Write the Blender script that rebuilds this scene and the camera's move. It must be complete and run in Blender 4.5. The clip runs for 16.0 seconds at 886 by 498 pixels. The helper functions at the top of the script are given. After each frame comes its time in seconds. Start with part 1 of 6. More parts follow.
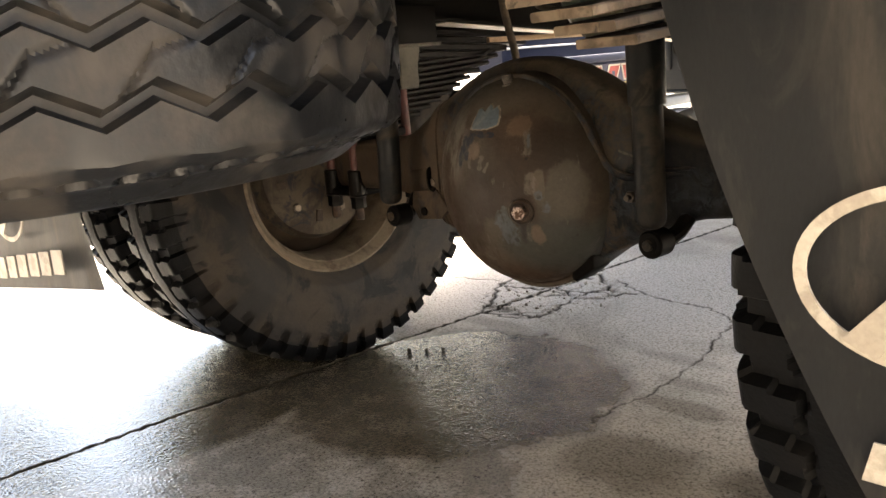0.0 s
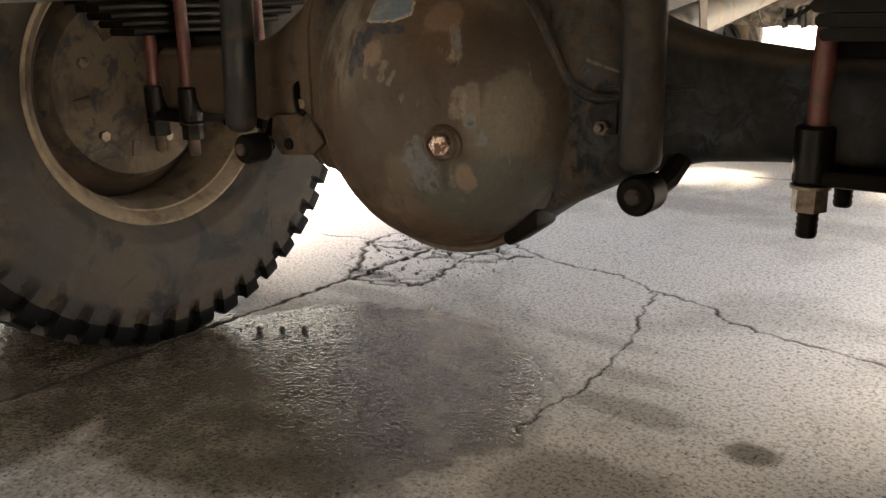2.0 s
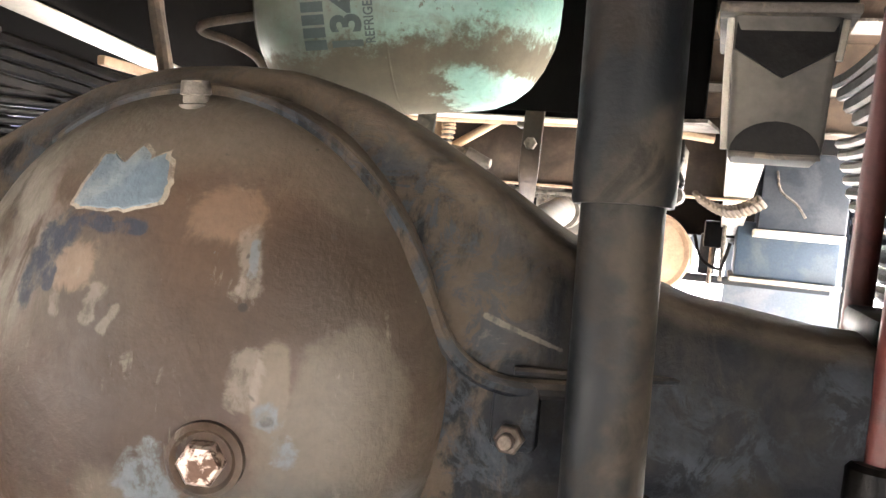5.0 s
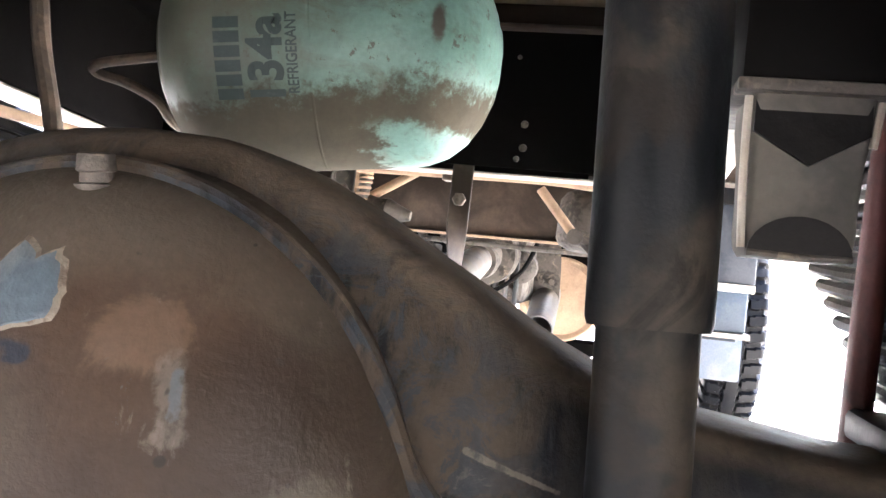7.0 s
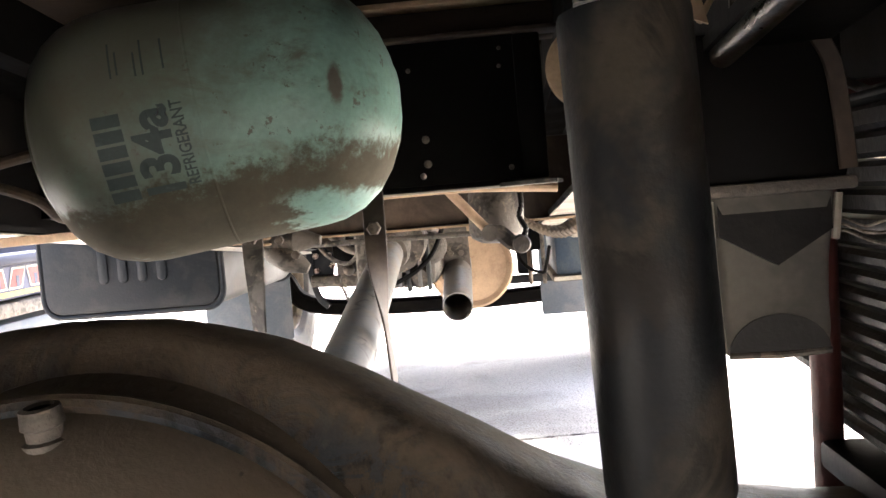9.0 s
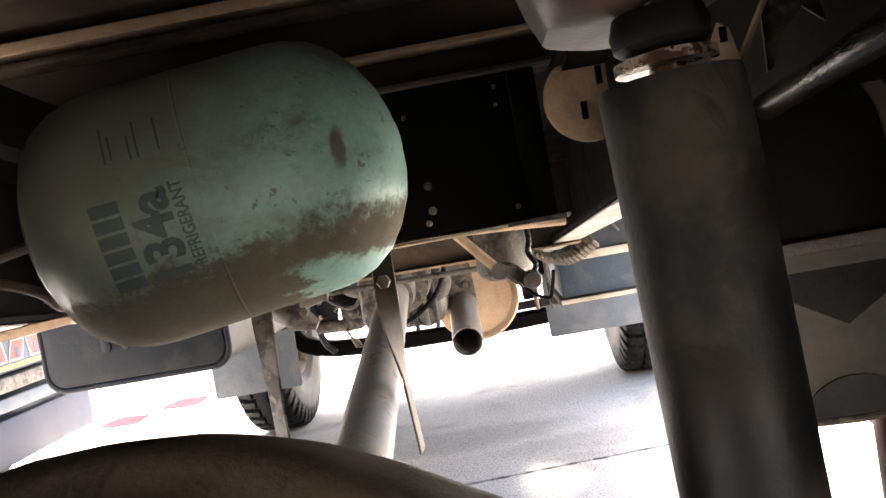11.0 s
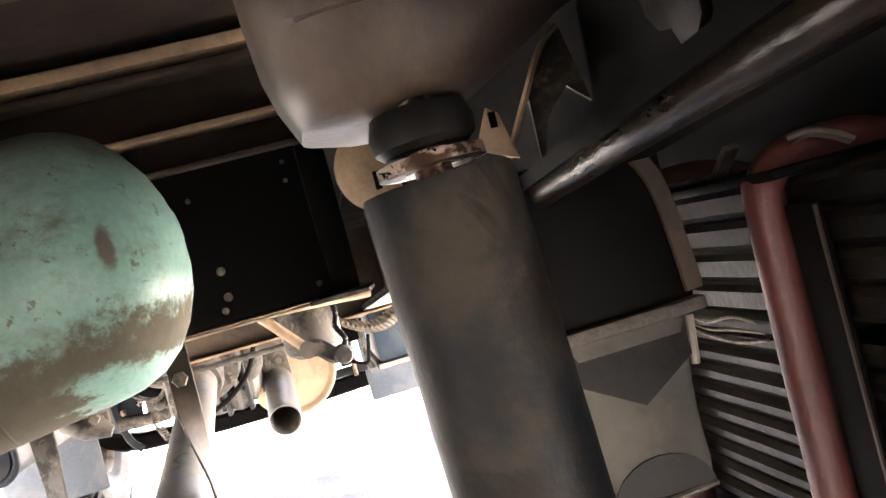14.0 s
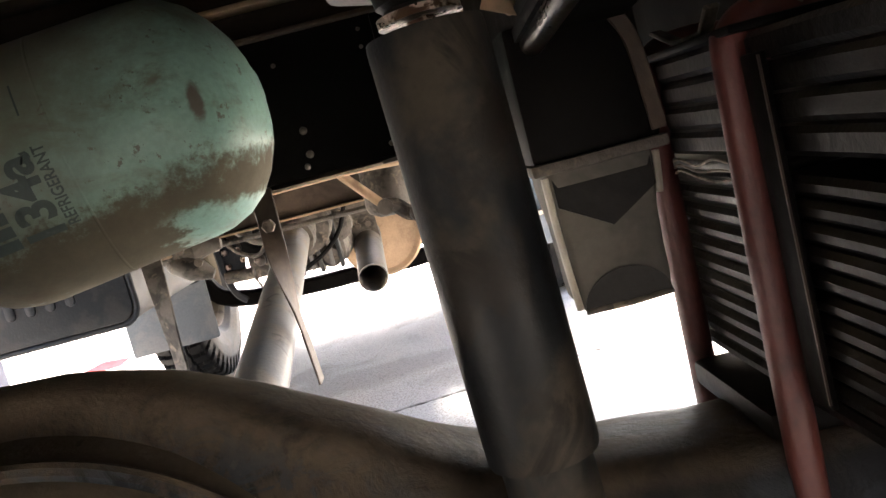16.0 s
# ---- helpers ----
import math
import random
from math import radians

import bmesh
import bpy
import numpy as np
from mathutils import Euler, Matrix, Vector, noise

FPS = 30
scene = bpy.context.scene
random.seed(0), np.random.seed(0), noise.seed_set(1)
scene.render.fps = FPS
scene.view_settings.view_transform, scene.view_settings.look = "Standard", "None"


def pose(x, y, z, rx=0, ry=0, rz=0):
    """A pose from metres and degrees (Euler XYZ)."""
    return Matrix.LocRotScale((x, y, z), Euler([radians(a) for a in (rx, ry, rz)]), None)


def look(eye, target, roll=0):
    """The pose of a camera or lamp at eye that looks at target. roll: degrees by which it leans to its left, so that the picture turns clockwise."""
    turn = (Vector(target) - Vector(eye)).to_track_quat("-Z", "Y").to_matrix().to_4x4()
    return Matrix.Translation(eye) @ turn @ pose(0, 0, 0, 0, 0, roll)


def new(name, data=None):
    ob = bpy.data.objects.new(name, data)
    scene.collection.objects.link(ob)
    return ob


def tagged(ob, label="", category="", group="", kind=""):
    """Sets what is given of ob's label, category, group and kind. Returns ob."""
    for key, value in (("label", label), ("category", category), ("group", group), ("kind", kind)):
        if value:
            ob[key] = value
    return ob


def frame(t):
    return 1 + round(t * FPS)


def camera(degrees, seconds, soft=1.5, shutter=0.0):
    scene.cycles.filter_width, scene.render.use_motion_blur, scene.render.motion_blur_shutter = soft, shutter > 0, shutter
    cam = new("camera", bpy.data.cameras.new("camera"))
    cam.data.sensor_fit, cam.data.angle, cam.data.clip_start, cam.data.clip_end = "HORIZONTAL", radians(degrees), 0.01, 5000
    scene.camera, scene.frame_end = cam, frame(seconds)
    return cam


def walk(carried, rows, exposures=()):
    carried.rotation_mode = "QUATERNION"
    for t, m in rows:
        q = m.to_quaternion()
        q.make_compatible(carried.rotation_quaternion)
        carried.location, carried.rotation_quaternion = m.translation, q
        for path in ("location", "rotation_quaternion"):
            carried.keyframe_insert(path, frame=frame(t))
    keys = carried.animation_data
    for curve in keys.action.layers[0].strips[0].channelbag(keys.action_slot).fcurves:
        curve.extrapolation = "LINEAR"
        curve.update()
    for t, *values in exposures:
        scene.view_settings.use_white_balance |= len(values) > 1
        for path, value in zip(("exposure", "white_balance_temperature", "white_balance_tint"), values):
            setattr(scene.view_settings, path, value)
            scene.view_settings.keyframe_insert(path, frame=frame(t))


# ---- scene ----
cam = camera(55.1, 16.0)
PATH = [
    (0, (0.526, 0.269, 0.781), (-0.932, 1.571, 0.358), -4.9),
    (0.5, (0.547, 0.349, 0.784), (-0.982, 1.551, 0.315), -4.2),
    (1, (0.486, 0.406, 0.736), (-0.997, 1.641, 0.214), -3.6),
    (1.5, (0.287, 0.491, 0.697), (-1.001, 1.908, 0.118), -4.2),
    (2, (0.094, 0.561, 0.666), (-1.057, 2.103, 0.118), -1.1),
    (2.5, (-0.04, 0.645, 0.669), (-1.069, 2.279, 0.15), 0.4),
    (3, (-0.097, 0.755, 0.678), (-0.983, 2.48, 0.191), 2.6),
    (3.5, (-0.159, 0.828, 0.657), (-0.986, 2.602, 0.245), 4.9),
    (3.8, (-0.18, 0.874, 0.624), (-0.976, 2.677, 0.281), 4.2),
    (4, (-0.198, 0.904, 0.64), (-0.976, 2.721, 0.335), 5.5),
    (4.5, (-0.239, 0.951, 0.651), (-0.935, 2.818, 0.483), 5.3),
    (5, (-0.269, 0.981, 0.667), (-0.887, 2.881, 0.586), 5.4),
    (5.2, (-0.288, 0.993, 0.659), (-0.868, 2.906, 0.67), 5.0),
    (7.5, (-0.378, 1.092, 0.758), (-0.692, 3.067, 0.774), 4.2),
    (8, (-0.406, 1.097, 0.815), (-0.653, 3.082, 0.763), -0.5),
    (8.5, (-0.405, 1.1, 0.833), (-0.571, 3.089, 0.717), -3.1),
    (11, (-0.432, 1.14, 0.884), (-0.544, 3.136, 0.82), -10.1),
    (11.5, (-0.425, 1.151, 0.888), (-0.41, 3.151, 0.879), -10.7),
    (12, (-0.413, 1.146, 0.899), (-0.305, 3.142, 0.966), -12.5),
    (12.5, (-0.406, 1.155, 0.908), (-0.236, 3.146, 0.979), -14.6),
    (13, (-0.4, 1.168, 0.919), (-0.156, 3.153, 0.951), -16.7),
    (13.5, (-0.396, 1.17, 0.927), (-0.092, 3.147, 0.922), -17.8),
    (14, (-0.404, 1.183, 0.907), (-0.066, 3.154, 0.877), -15.3),
    (14.5, (-0.407, 1.166, 0.902), (-0.106, 3.142, 0.843), -13.3),
    (15, (-0.399, 1.148, 0.908), (-0.214, 3.136, 0.783), -15.1),
    (15.5, (-0.384, 1.112, 0.907), (-0.323, 3.102, 0.722), -16.4),
    (16, (-0.366, 1.067, 0.87), (-0.33, 3.052, 0.624), -14.7),
]
EXPOSURES = [(0.0, 3.3, 7200, 10), (1.0, 3.3, 7100, 10), (1.5, 3.25, 7400, 10), (2.5, 3.7, 7200, 10), (3.5, 3.6, 7100, 9), (4.0, 3.95, 6900, 10), (5.0, 5.5, 5900, 11), (5.2, 5.5, 5900, 12), (7.5, 4.8, 5500, 14), (8.5, 4.3, 5900, 13), (11.0, 4.0, 6200, 13), (11.5, 4.1, 6100, 13),
             (12.5, 5.2, 6150, 14), (14.5, 5.1, 6050, 14), (15.5, 4.15, 6250, 13), (16.0, 3.95, 6250, 13)]
walk(cam, [(t, look(eye, target, roll)) for t, eye, target, roll in PATH], EXPOSURES)


# ---- world, sun, exposure ----
world = bpy.data.worlds.new("sky")
scene.world = world
world.use_nodes = True
wn = world.node_tree.nodes
sky = wn.new("ShaderNodeTexSky")
sky.sky_type = 'NISHITA'
sky.sun_disc = False
SUN_EL, SUN_AZ = 60.0, 6.0       # degrees above the horizon; from ahead (+y) towards the right
sky.sun_elevation = radians(SUN_EL)
sky.sun_rotation = radians(SUN_AZ)
sky.air_density, sky.dust_density = 1.0, 6.0
wn["Background"].inputs["Strength"].default_value = 0.15
world.node_tree.links.new(sky.outputs["Color"], wn["Background"].inputs["Color"])
sun = new("sun", bpy.data.lights.new("sun", "SUN"))
sun.data.energy, sun.data.angle, sun.data.color = 5.0, radians(15), (1.0, 0.94, 0.86)
se, sa = radians(SUN_EL), radians(SUN_AZ)
sun.matrix_world = look((math.sin(sa) * math.cos(se) * 30, math.cos(sa) * math.cos(se) * 30, math.sin(se) * 30), (0, 0, 0))

# ---- materials ----
def mixc(nt, fac, a, b):
    m = nt.nodes.new("ShaderNodeMix")
    m.data_type = 'RGBA'
    for sock, v in ((m.inputs[0], fac), (m.inputs[6], a), (m.inputs[7], b)):
        if isinstance(v, (tuple, list)):
            sock.default_value = (*v, 1) if len(v) == 3 else v
        elif isinstance(v, (int, float)):
            sock.default_value = v
        else:
            nt.links.new(v, sock)
    return m.outputs[2]


def ramp(nt, src, lo, hi, a=0.0, b=1.0):
    r = nt.nodes.new("ShaderNodeMapRange")
    r.inputs[1].default_value, r.inputs[2].default_value = lo, hi
    r.inputs[3].default_value, r.inputs[4].default_value = a, b
    r.interpolation_type = 'SMOOTHSTEP'
    nt.links.new(src, r.inputs[0])
    return r.outputs[0]


def math2(nt, op, a, b):
    m = nt.nodes.new("ShaderNodeMath")
    m.operation = op
    for sock, v in ((m.inputs[0], a), (m.inputs[1], b)):
        if isinstance(v, (int, float)):
            sock.default_value = v
        else:
            nt.links.new(v, sock)
    return m.outputs[0]


def coords(nt, stretch=(1, 1, 1)):
    """World places, so that grain runs on from part to part."""
    g = nt.nodes.new("ShaderNodeNewGeometry")
    v = nt.nodes.new("ShaderNodeVectorMath")
    v.operation = 'MULTIPLY'
    v.inputs[1].default_value = stretch
    nt.links.new(g.outputs["Position"], v.inputs[0])
    return v.outputs[0]


def grain(nt, vec, scale, detail=4.0, rough=0.6, off=0.0):
    n = nt.nodes.new("ShaderNodeTexNoise")
    n.inputs["Scale"].default_value, n.inputs["Detail"].default_value, n.inputs["Roughness"].default_value = scale, detail, rough
    n.inputs["Distortion"].default_value = off
    nt.links.new(vec, n.inputs["Vector"])
    return n.outputs["Fac"]


def mat(name, base, second=None, third=None, scale=14.0, rough=0.6, metal=0.0, bump=0.15, fine=140.0, cover=(0.45, 0.6),
        cover3=(0.6, 0.7), dust=None, dust_up=(0.2, 0.9), stretch=(1, 1, 1), spec=0.5, rough2=None):
    """A worn surface: a base, a second and third tone in patches, dust on faces that look up, fine relief."""
    m = bpy.data.materials.new(name)
    m.use_nodes = True
    nt = m.node_tree
    b = nt.nodes["Principled BSDF"]
    vec = coords(nt, stretch)
    big = grain(nt, vec, scale, 5.0, 0.62, 0.4)
    small = grain(nt, vec, fine, 3.0, 0.6)
    second = second or tuple(c * 0.7 for c in base)
    col = mixc(nt, ramp(nt, big, *cover), base, second)
    if third:
        v2 = nt.nodes.new("ShaderNodeVectorMath")
        v2.inputs[1].default_value = (3.7, 1.9, 5.3)
        nt.links.new(vec, v2.inputs[0])
        col = mixc(nt, ramp(nt, grain(nt, v2.outputs[0], scale * 1.6, 6.0, 0.65, 0.8), *cover3), col, third)
    if dust:
        g = nt.nodes.new("ShaderNodeNewGeometry")
        sep = nt.nodes.new("ShaderNodeSeparateXYZ")
        nt.links.new(g.outputs["Normal"], sep.inputs[0])
        up = math2(nt, 'MULTIPLY', ramp(nt, sep.outputs[2], *dust_up), ramp(nt, big, 0.3, 0.6))
        col = mixc(nt, up, col, dust)
    tone = mixc(nt, small, (0.72, 0.72, 0.72), (1.2, 1.2, 1.2))
    mul = nt.nodes.new("ShaderNodeMix")
    mul.data_type, mul.blend_type = 'RGBA', 'MULTIPLY'
    mul.inputs[0].default_value = 1.0
    nt.links.new(col, mul.inputs[6])
    nt.links.new(tone, mul.inputs[7])
    nt.links.new(mul.outputs[2], b.inputs["Base Color"])
    lo = rough if rough2 is None else rough2
    r = ramp(nt, big, 0.35, 0.65, min(lo, rough) * 0.9, min(1.0, max(lo, rough) * 1.1))
    nt.links.new(r, b.inputs["Roughness"])
    b.inputs["Metallic"].default_value = metal
    b.inputs["Specular IOR Level"].default_value = spec
    if bump:
        bp = nt.nodes.new("ShaderNodeBump")
        bp.inputs["Strength"].default_value, bp.inputs["Distance"].default_value = bump, 0.004
        nt.links.new(math2(nt, 'ADD', small, math2(nt, 'MULTIPLY', big, 1.5)), bp.inputs["Height"])
        nt.links.new(bp.outputs["Normal"], b.inputs["Normal"])
    return m


M_RUBBER = mat("tyre_rubber", (0.0034, 0.0036, 0.0040), (0.0088, 0.0078, 0.0068), scale=9, rough=0.55, bump=0.25, cover=(0.5, 0.75), spec=0.12)
M_RUBBER_WALL = mat("dusty_sidewall", (0.0120, 0.0105, 0.0090), (0.046, 0.0345, 0.0235), third=(0.0065, 0.006, 0.0058), scale=4.5, rough=0.75, bump=0.15, cover=(0.40, 0.62), cover3=(0.50, 0.60))
M_SPARE = mat("wet_black_tread", (0.0050, 0.0054, 0.0060), (0.032, 0.0275, 0.0230), scale=9, rough=0.30, rough2=0.6, bump=0.2, cover=(0.47, 0.68), fine=60, spec=0.28)
M_RIM = mat("dusty_rim", (0.195, 0.158, 0.115), (0.095, 0.073, 0.052), scale=12, rough=0.7, third=(0.30, 0.26, 0.20), cover=(0.48, 0.68), cover3=(0.6, 0.75), spec=0.3)
M_HUB = mat("dusty_hub", (0.080, 0.064, 0.046), (0.040, 0.031, 0.023), third=(0.022, 0.024, 0.028), scale=10, rough=0.75, cover3=(0.53, 0.62), bump=0.3, spec=0.25)
def blob(nt, sep, wob, cx, cz, rx, rz, soft=0.25, rag=1.0):
    """A ragged stain about (cx, cz) on an upright face."""
    dx = math2(nt, 'DIVIDE', math2(nt, 'SUBTRACT', sep.outputs[0], cx), rx)
    dz = math2(nt, 'DIVIDE', math2(nt, 'SUBTRACT', sep.outputs[2], cz), rz)
    d = math2(nt, 'SQRT', math2(nt, 'ADD', math2(nt, 'MULTIPLY', dx, dx), math2(nt, 'MULTIPLY', dz, dz)), 0.0)
    d = math2(nt, 'ADD', d, math2(nt, 'MULTIPLY', math2(nt, 'SUBTRACT', wob, 0.5), rag))
    return ramp(nt, d, 1.0 + soft, 1.0 - soft)


def smear(nt, sep, wob, ax, az, bx, bz, r):
    """A ragged run of paint from a to b on an upright face."""
    n = math.hypot(bx - ax, bz - az)
    ux, uz = (bx - ax) / n, (bz - az) / n
    px, pz = math2(nt, 'SUBTRACT', sep.outputs[0], ax), math2(nt, 'SUBTRACT', sep.outputs[2], az)
    al = math2(nt, 'ADD', math2(nt, 'MULTIPLY', px, ux), math2(nt, 'MULTIPLY', pz, uz))
    ac = math2(nt, 'SUBTRACT', math2(nt, 'MULTIPLY', px, uz), math2(nt, 'MULTIPLY', pz, ux))
    e = math2(nt, 'MAXIMUM', math2(nt, 'SUBTRACT', math2(nt, 'ABSOLUTE', math2(nt, 'SUBTRACT', al, n / 2), 0.0), n / 2 - r), 0.0)
    d = math2(nt, 'SQRT', math2(nt, 'ADD', math2(nt, 'MULTIPLY', e, e), math2(nt, 'MULTIPLY', ac, ac)), 0.0)
    d = math2(nt, 'ADD', math2(nt, 'DIVIDE', d, r), math2(nt, 'MULTIPLY', math2(nt, 'SUBTRACT', wob, 0.5), 3.4))
    return math2(nt, 'MULTIPLY', ramp(nt, d, 1.30, 0.70), ramp(nt, grain(nt, coords(nt, (1.0, 1.0, 0.6)), 90.0, 5.0, 0.7), 0.36, 0.54, 0.30, 1.0))


def cover_paint():
    """Brown mud over blue-grey paint: washed to grey-green low down on one side, flaked to blue and tan in places."""
    m = bpy.data.materials.new("muddy_casting")
    m.use_nodes = True
    nt = m.node_tree
    b = nt.nodes["Principled BSDF"]
    vec = coords(nt)
    run = coords(nt, (1.0, 1.0, 0.32))
    a, c = grain(nt, vec, 5.0, 6.0, 0.6, 0.6), grain(nt, run, 15.0, 5.0, 0.65, 0.9)
    fine = grain(nt, vec, 150.0, 4.0, 0.65)
    mid = grain(nt, vec, 24.0, 6.0, 0.68, 0.5)
    wob = grain(nt, vec, 34.0, 6.0, 0.68, 0.6)
    slow = grain(nt, vec, 13.0, 8.0, 0.72, 0.5)
    sep = nt.nodes.new("ShaderNodeSeparateXYZ")
    nt.links.new(vec, sep.inputs[0])

    def lay(col, fac, to, k=1.0):
        return mixc(nt, math2(nt, 'MULTIPLY', fac, k), col, to)
    brown, tan, dark = (0.046, 0.0295, 0.0190), (0.150, 0.112, 0.078), (0.022, 0.014, 0.0095)
    grey, blue, navy = (0.094, 0.081, 0.062), (0.080, 0.096, 0.103), (0.012, 0.018, 0.030)
    olive, washed, pale = (0.037, 0.0285, 0.0195), (0.066, 0.056, 0.042), (0.155, 0.143, 0.120)
    col = mixc(nt, ramp(nt, a, 0.38, 0.62), brown, (0.058, 0.038, 0.025))
    col = lay(col, ramp(nt, c, 0.50, 0.62), dark, 0.5)
    # olive mud over the half away from the flaked patch
    half = math2(nt, 'ADD', sep.outputs[0], math2(nt, 'MULTIPLY', math2(nt, 'SUBTRACT', slow, 0.5), 0.10))
    col = lay(col, ramp(nt, half, -0.545, -0.505), olive, 0.8)
    # the rim of the dome stays paler and greyer, most of all over its top
    dx, dz = math2(nt, 'ADD', sep.outputs[0], 0.640), math2(nt, 'SUBTRACT', sep.outputs[2], 0.505)
    far = math2(nt, 'SQRT', math2(nt, 'ADD', math2(nt, 'MULTIPLY', dx, dx), math2(nt, 'MULTIPLY', dz, dz)), 0.0)
    far = math2(nt, 'ADD', far, math2(nt, 'MULTIPLY', math2(nt, 'SUBTRACT', slow, 0.5), 0.12))
    col = lay(col, ramp(nt, far, 0.165, 0.215), grey, 0.6)
    col = lay(col, blob(nt, sep, slow, -0.690, 0.715, 0.130, 0.034, 0.35, 1.2), grey, 0.5)
    # runs of thin grey mud down from the shoulder and up from the foot
    runs = ramp(nt, grain(nt, run, 34.0, 5.0, 0.6, 0.6), 0.42, 0.60)
    col = lay(col, math2(nt, 'MULTIPLY', blob(nt, sep, slow, -0.775, 0.610, 0.060, 0.075, 0.45, 1.0), runs), pale, 0.85)
    col = lay(col, math2(nt, 'MULTIPLY', blob(nt, sep, slow, -0.700, 0.405, 0.075, 0.036, 0.45, 1.0), runs), grey, 0.8)
    col = lay(col, blob(nt, sep, slow, -0.680, 0.590, 0.050, 0.040, 0.4, 1.0), washed, 0.55)
    # darker damp mud
    col = lay(col, blob(nt, sep, slow, -0.665, 0.500, 0.080, 0.085, 0.6, 1.4), dark, 0.75)
    col = lay(col, blob(nt, sep, slow, -0.590, 0.560, 0.040, 0.050, 0.5, 1.4), dark, 0.5)
    col = lay(col, blob(nt, sep, slow, -0.485, 0.610, 0.040, 0.065, 0.6, 1.4), dark, 0.5)
    col = lay(col, blob(nt, sep, slow, -0.533, 0.608, 0.032, 0.048, 0.45, 1.0), dark, 0.7)
    # washed places with scalloped edges
    col = lay(col, blob(nt, sep, wob, -0.496, 0.528, 0.032, 0.058, 0.10, 0.7), washed, 0.85)
    col = lay(col, blob(nt, sep, wob, -0.541, 0.536, 0.011, 0.036, 0.14, 0.9), (0.088, 0.074, 0.056), 0.8)
    col = lay(col, blob(nt, sep, wob, -0.520, 0.500, 0.034, 0.030, 0.14, 0.9), washed, 0.7)
    col = lay(col, blob(nt, sep, slow, -0.525, 0.415, 0.100, 0.058, 0.40, 1.2), (0.044, 0.047, 0.042), 0.85)
    col = lay(col, blob(nt, sep, wob, -0.592, 0.655, 0.024, 0.020, 0.22, 2.0), (0.108, 0.074, 0.050), 0.75)
    col = lay(col, blob(nt, sep, wob, -0.694, 0.607, 0.019, 0.019, 0.22, 2.0), tan, 0.7)
    col = lay(col, blob(nt, sep, wob, -0.556, 0.442, 0.012, 0.020, 0.20, 1.6), tan, 0.6)
    col = lay(col, blob(nt, sep, slow, -0.655, 0.445, 0.026, 0.026, 0.4, 1.4), grey, 0.55)
    # thin scraped marks all over, running down
    scrape = math2(nt, 'MULTIPLY', ramp(nt, grain(nt, coords(nt, (1.0, 1.0, 0.28)), 62.0, 5.0, 0.7, 0.4), 0.60, 0.68), ramp(nt, slow, 0.46, 0.56))
    col = lay(col, scrape, pale, 0.38)
    # flaked streaks of pale and blue paint
    for p in ((-0.571, 0.646, -0.562, 0.600, 0.0065), (-0.668, 0.600, -0.676, 0.570, 0.006), (-0.650, 0.586, -0.662, 0.566, 0.004), (-0.557, 0.566, -0.560, 0.526, 0.0085), (-0.706, 0.588, -0.702, 0.572, 0.005)):
        col = lay(col, smear(nt, sep, wob, *p), pale, 0.45)
    for p in ((-0.630, 0.482, -0.602, 0.426, 0.022), (-0.548, 0.524, -0.536, 0.518, 0.008), (-0.536, 0.508, -0.530, 0.490, 0.008), (-0.612, 0.500, -0.622, 0.482, 0.007), (-0.566, 0.638, -0.564, 0.612, 0.003)):
        col = lay(col, smear(nt, sep, wob, *p), blue, 0.85)
    for p in ((-0.642, 0.636, -0.700, 0.641, 0.0055), (-0.698, 0.640, -0.728, 0.616, 0.012), (-0.728, 0.616, -0.740, 0.574, 0.0085), (-0.712, 0.606, -0.715, 0.588, 0.004)):
        col = lay(col, smear(nt, sep, wob, *p), navy, 0.92)
    for p in ((-0.581, 0.470, -0.585, 0.424, 0.0065), (-0.543, 0.521, -0.541, 0.516, 0.004), (-0.604, 0.436, -0.600, 0.426, 0.004)):
        col = lay(col, smear(nt, sep, wob, *p), (0.026, 0.022, 0.020), 0.8)
    col = lay(col, blob(nt, sep, slow, -0.565, 0.593, 0.0030, 0.0030, 0.3, 0.3), (0.012, 0.010, 0.009), 0.85)
    chips = ramp(nt, grain(nt, vec, 15.0, 9.0, 0.8, 1.0), 0.665, 0.685)
    col = lay(col, chips, blue, 0.6)
    dots = ramp(nt, grain(nt, vec, 52.0, 2.0, 0.5), 0.72, 0.75)
    col = lay(col, dots, (0.028, 0.024, 0.02), 0.8)
    mul = nt.nodes.new("ShaderNodeMix")
    mul.data_type, mul.blend_type = 'RGBA', 'MULTIPLY'
    mul.inputs[0].default_value = 1.0
    nt.links.new(col, mul.inputs[6])
    nt.links.new(mixc(nt, fine, (0.72, 0.72, 0.72), (1.25, 1.25, 1.25)), mul.inputs[7])
    nt.links.new(mul.outputs[2], b.inputs["Base Color"])
    nt.links.new(ramp(nt, mid, 0.3, 0.7, 0.38, 0.66), b.inputs["Roughness"])
    b.inputs["Specular IOR Level"].default_value = 0.28
    bp = nt.nodes.new("ShaderNodeBump")
    bp.inputs["Strength"].default_value, bp.inputs["Distance"].default_value = 0.3, 0.004
    nt.links.new(math2(nt, 'ADD', math2(nt, 'MULTIPLY', fine, 0.5), math2(nt, 'ADD', mid, math2(nt, 'MULTIPLY', c, 0.8))), bp.inputs["Height"])
    nt.links.new(bp.outputs["Normal"], b.inputs["Normal"])
    return m


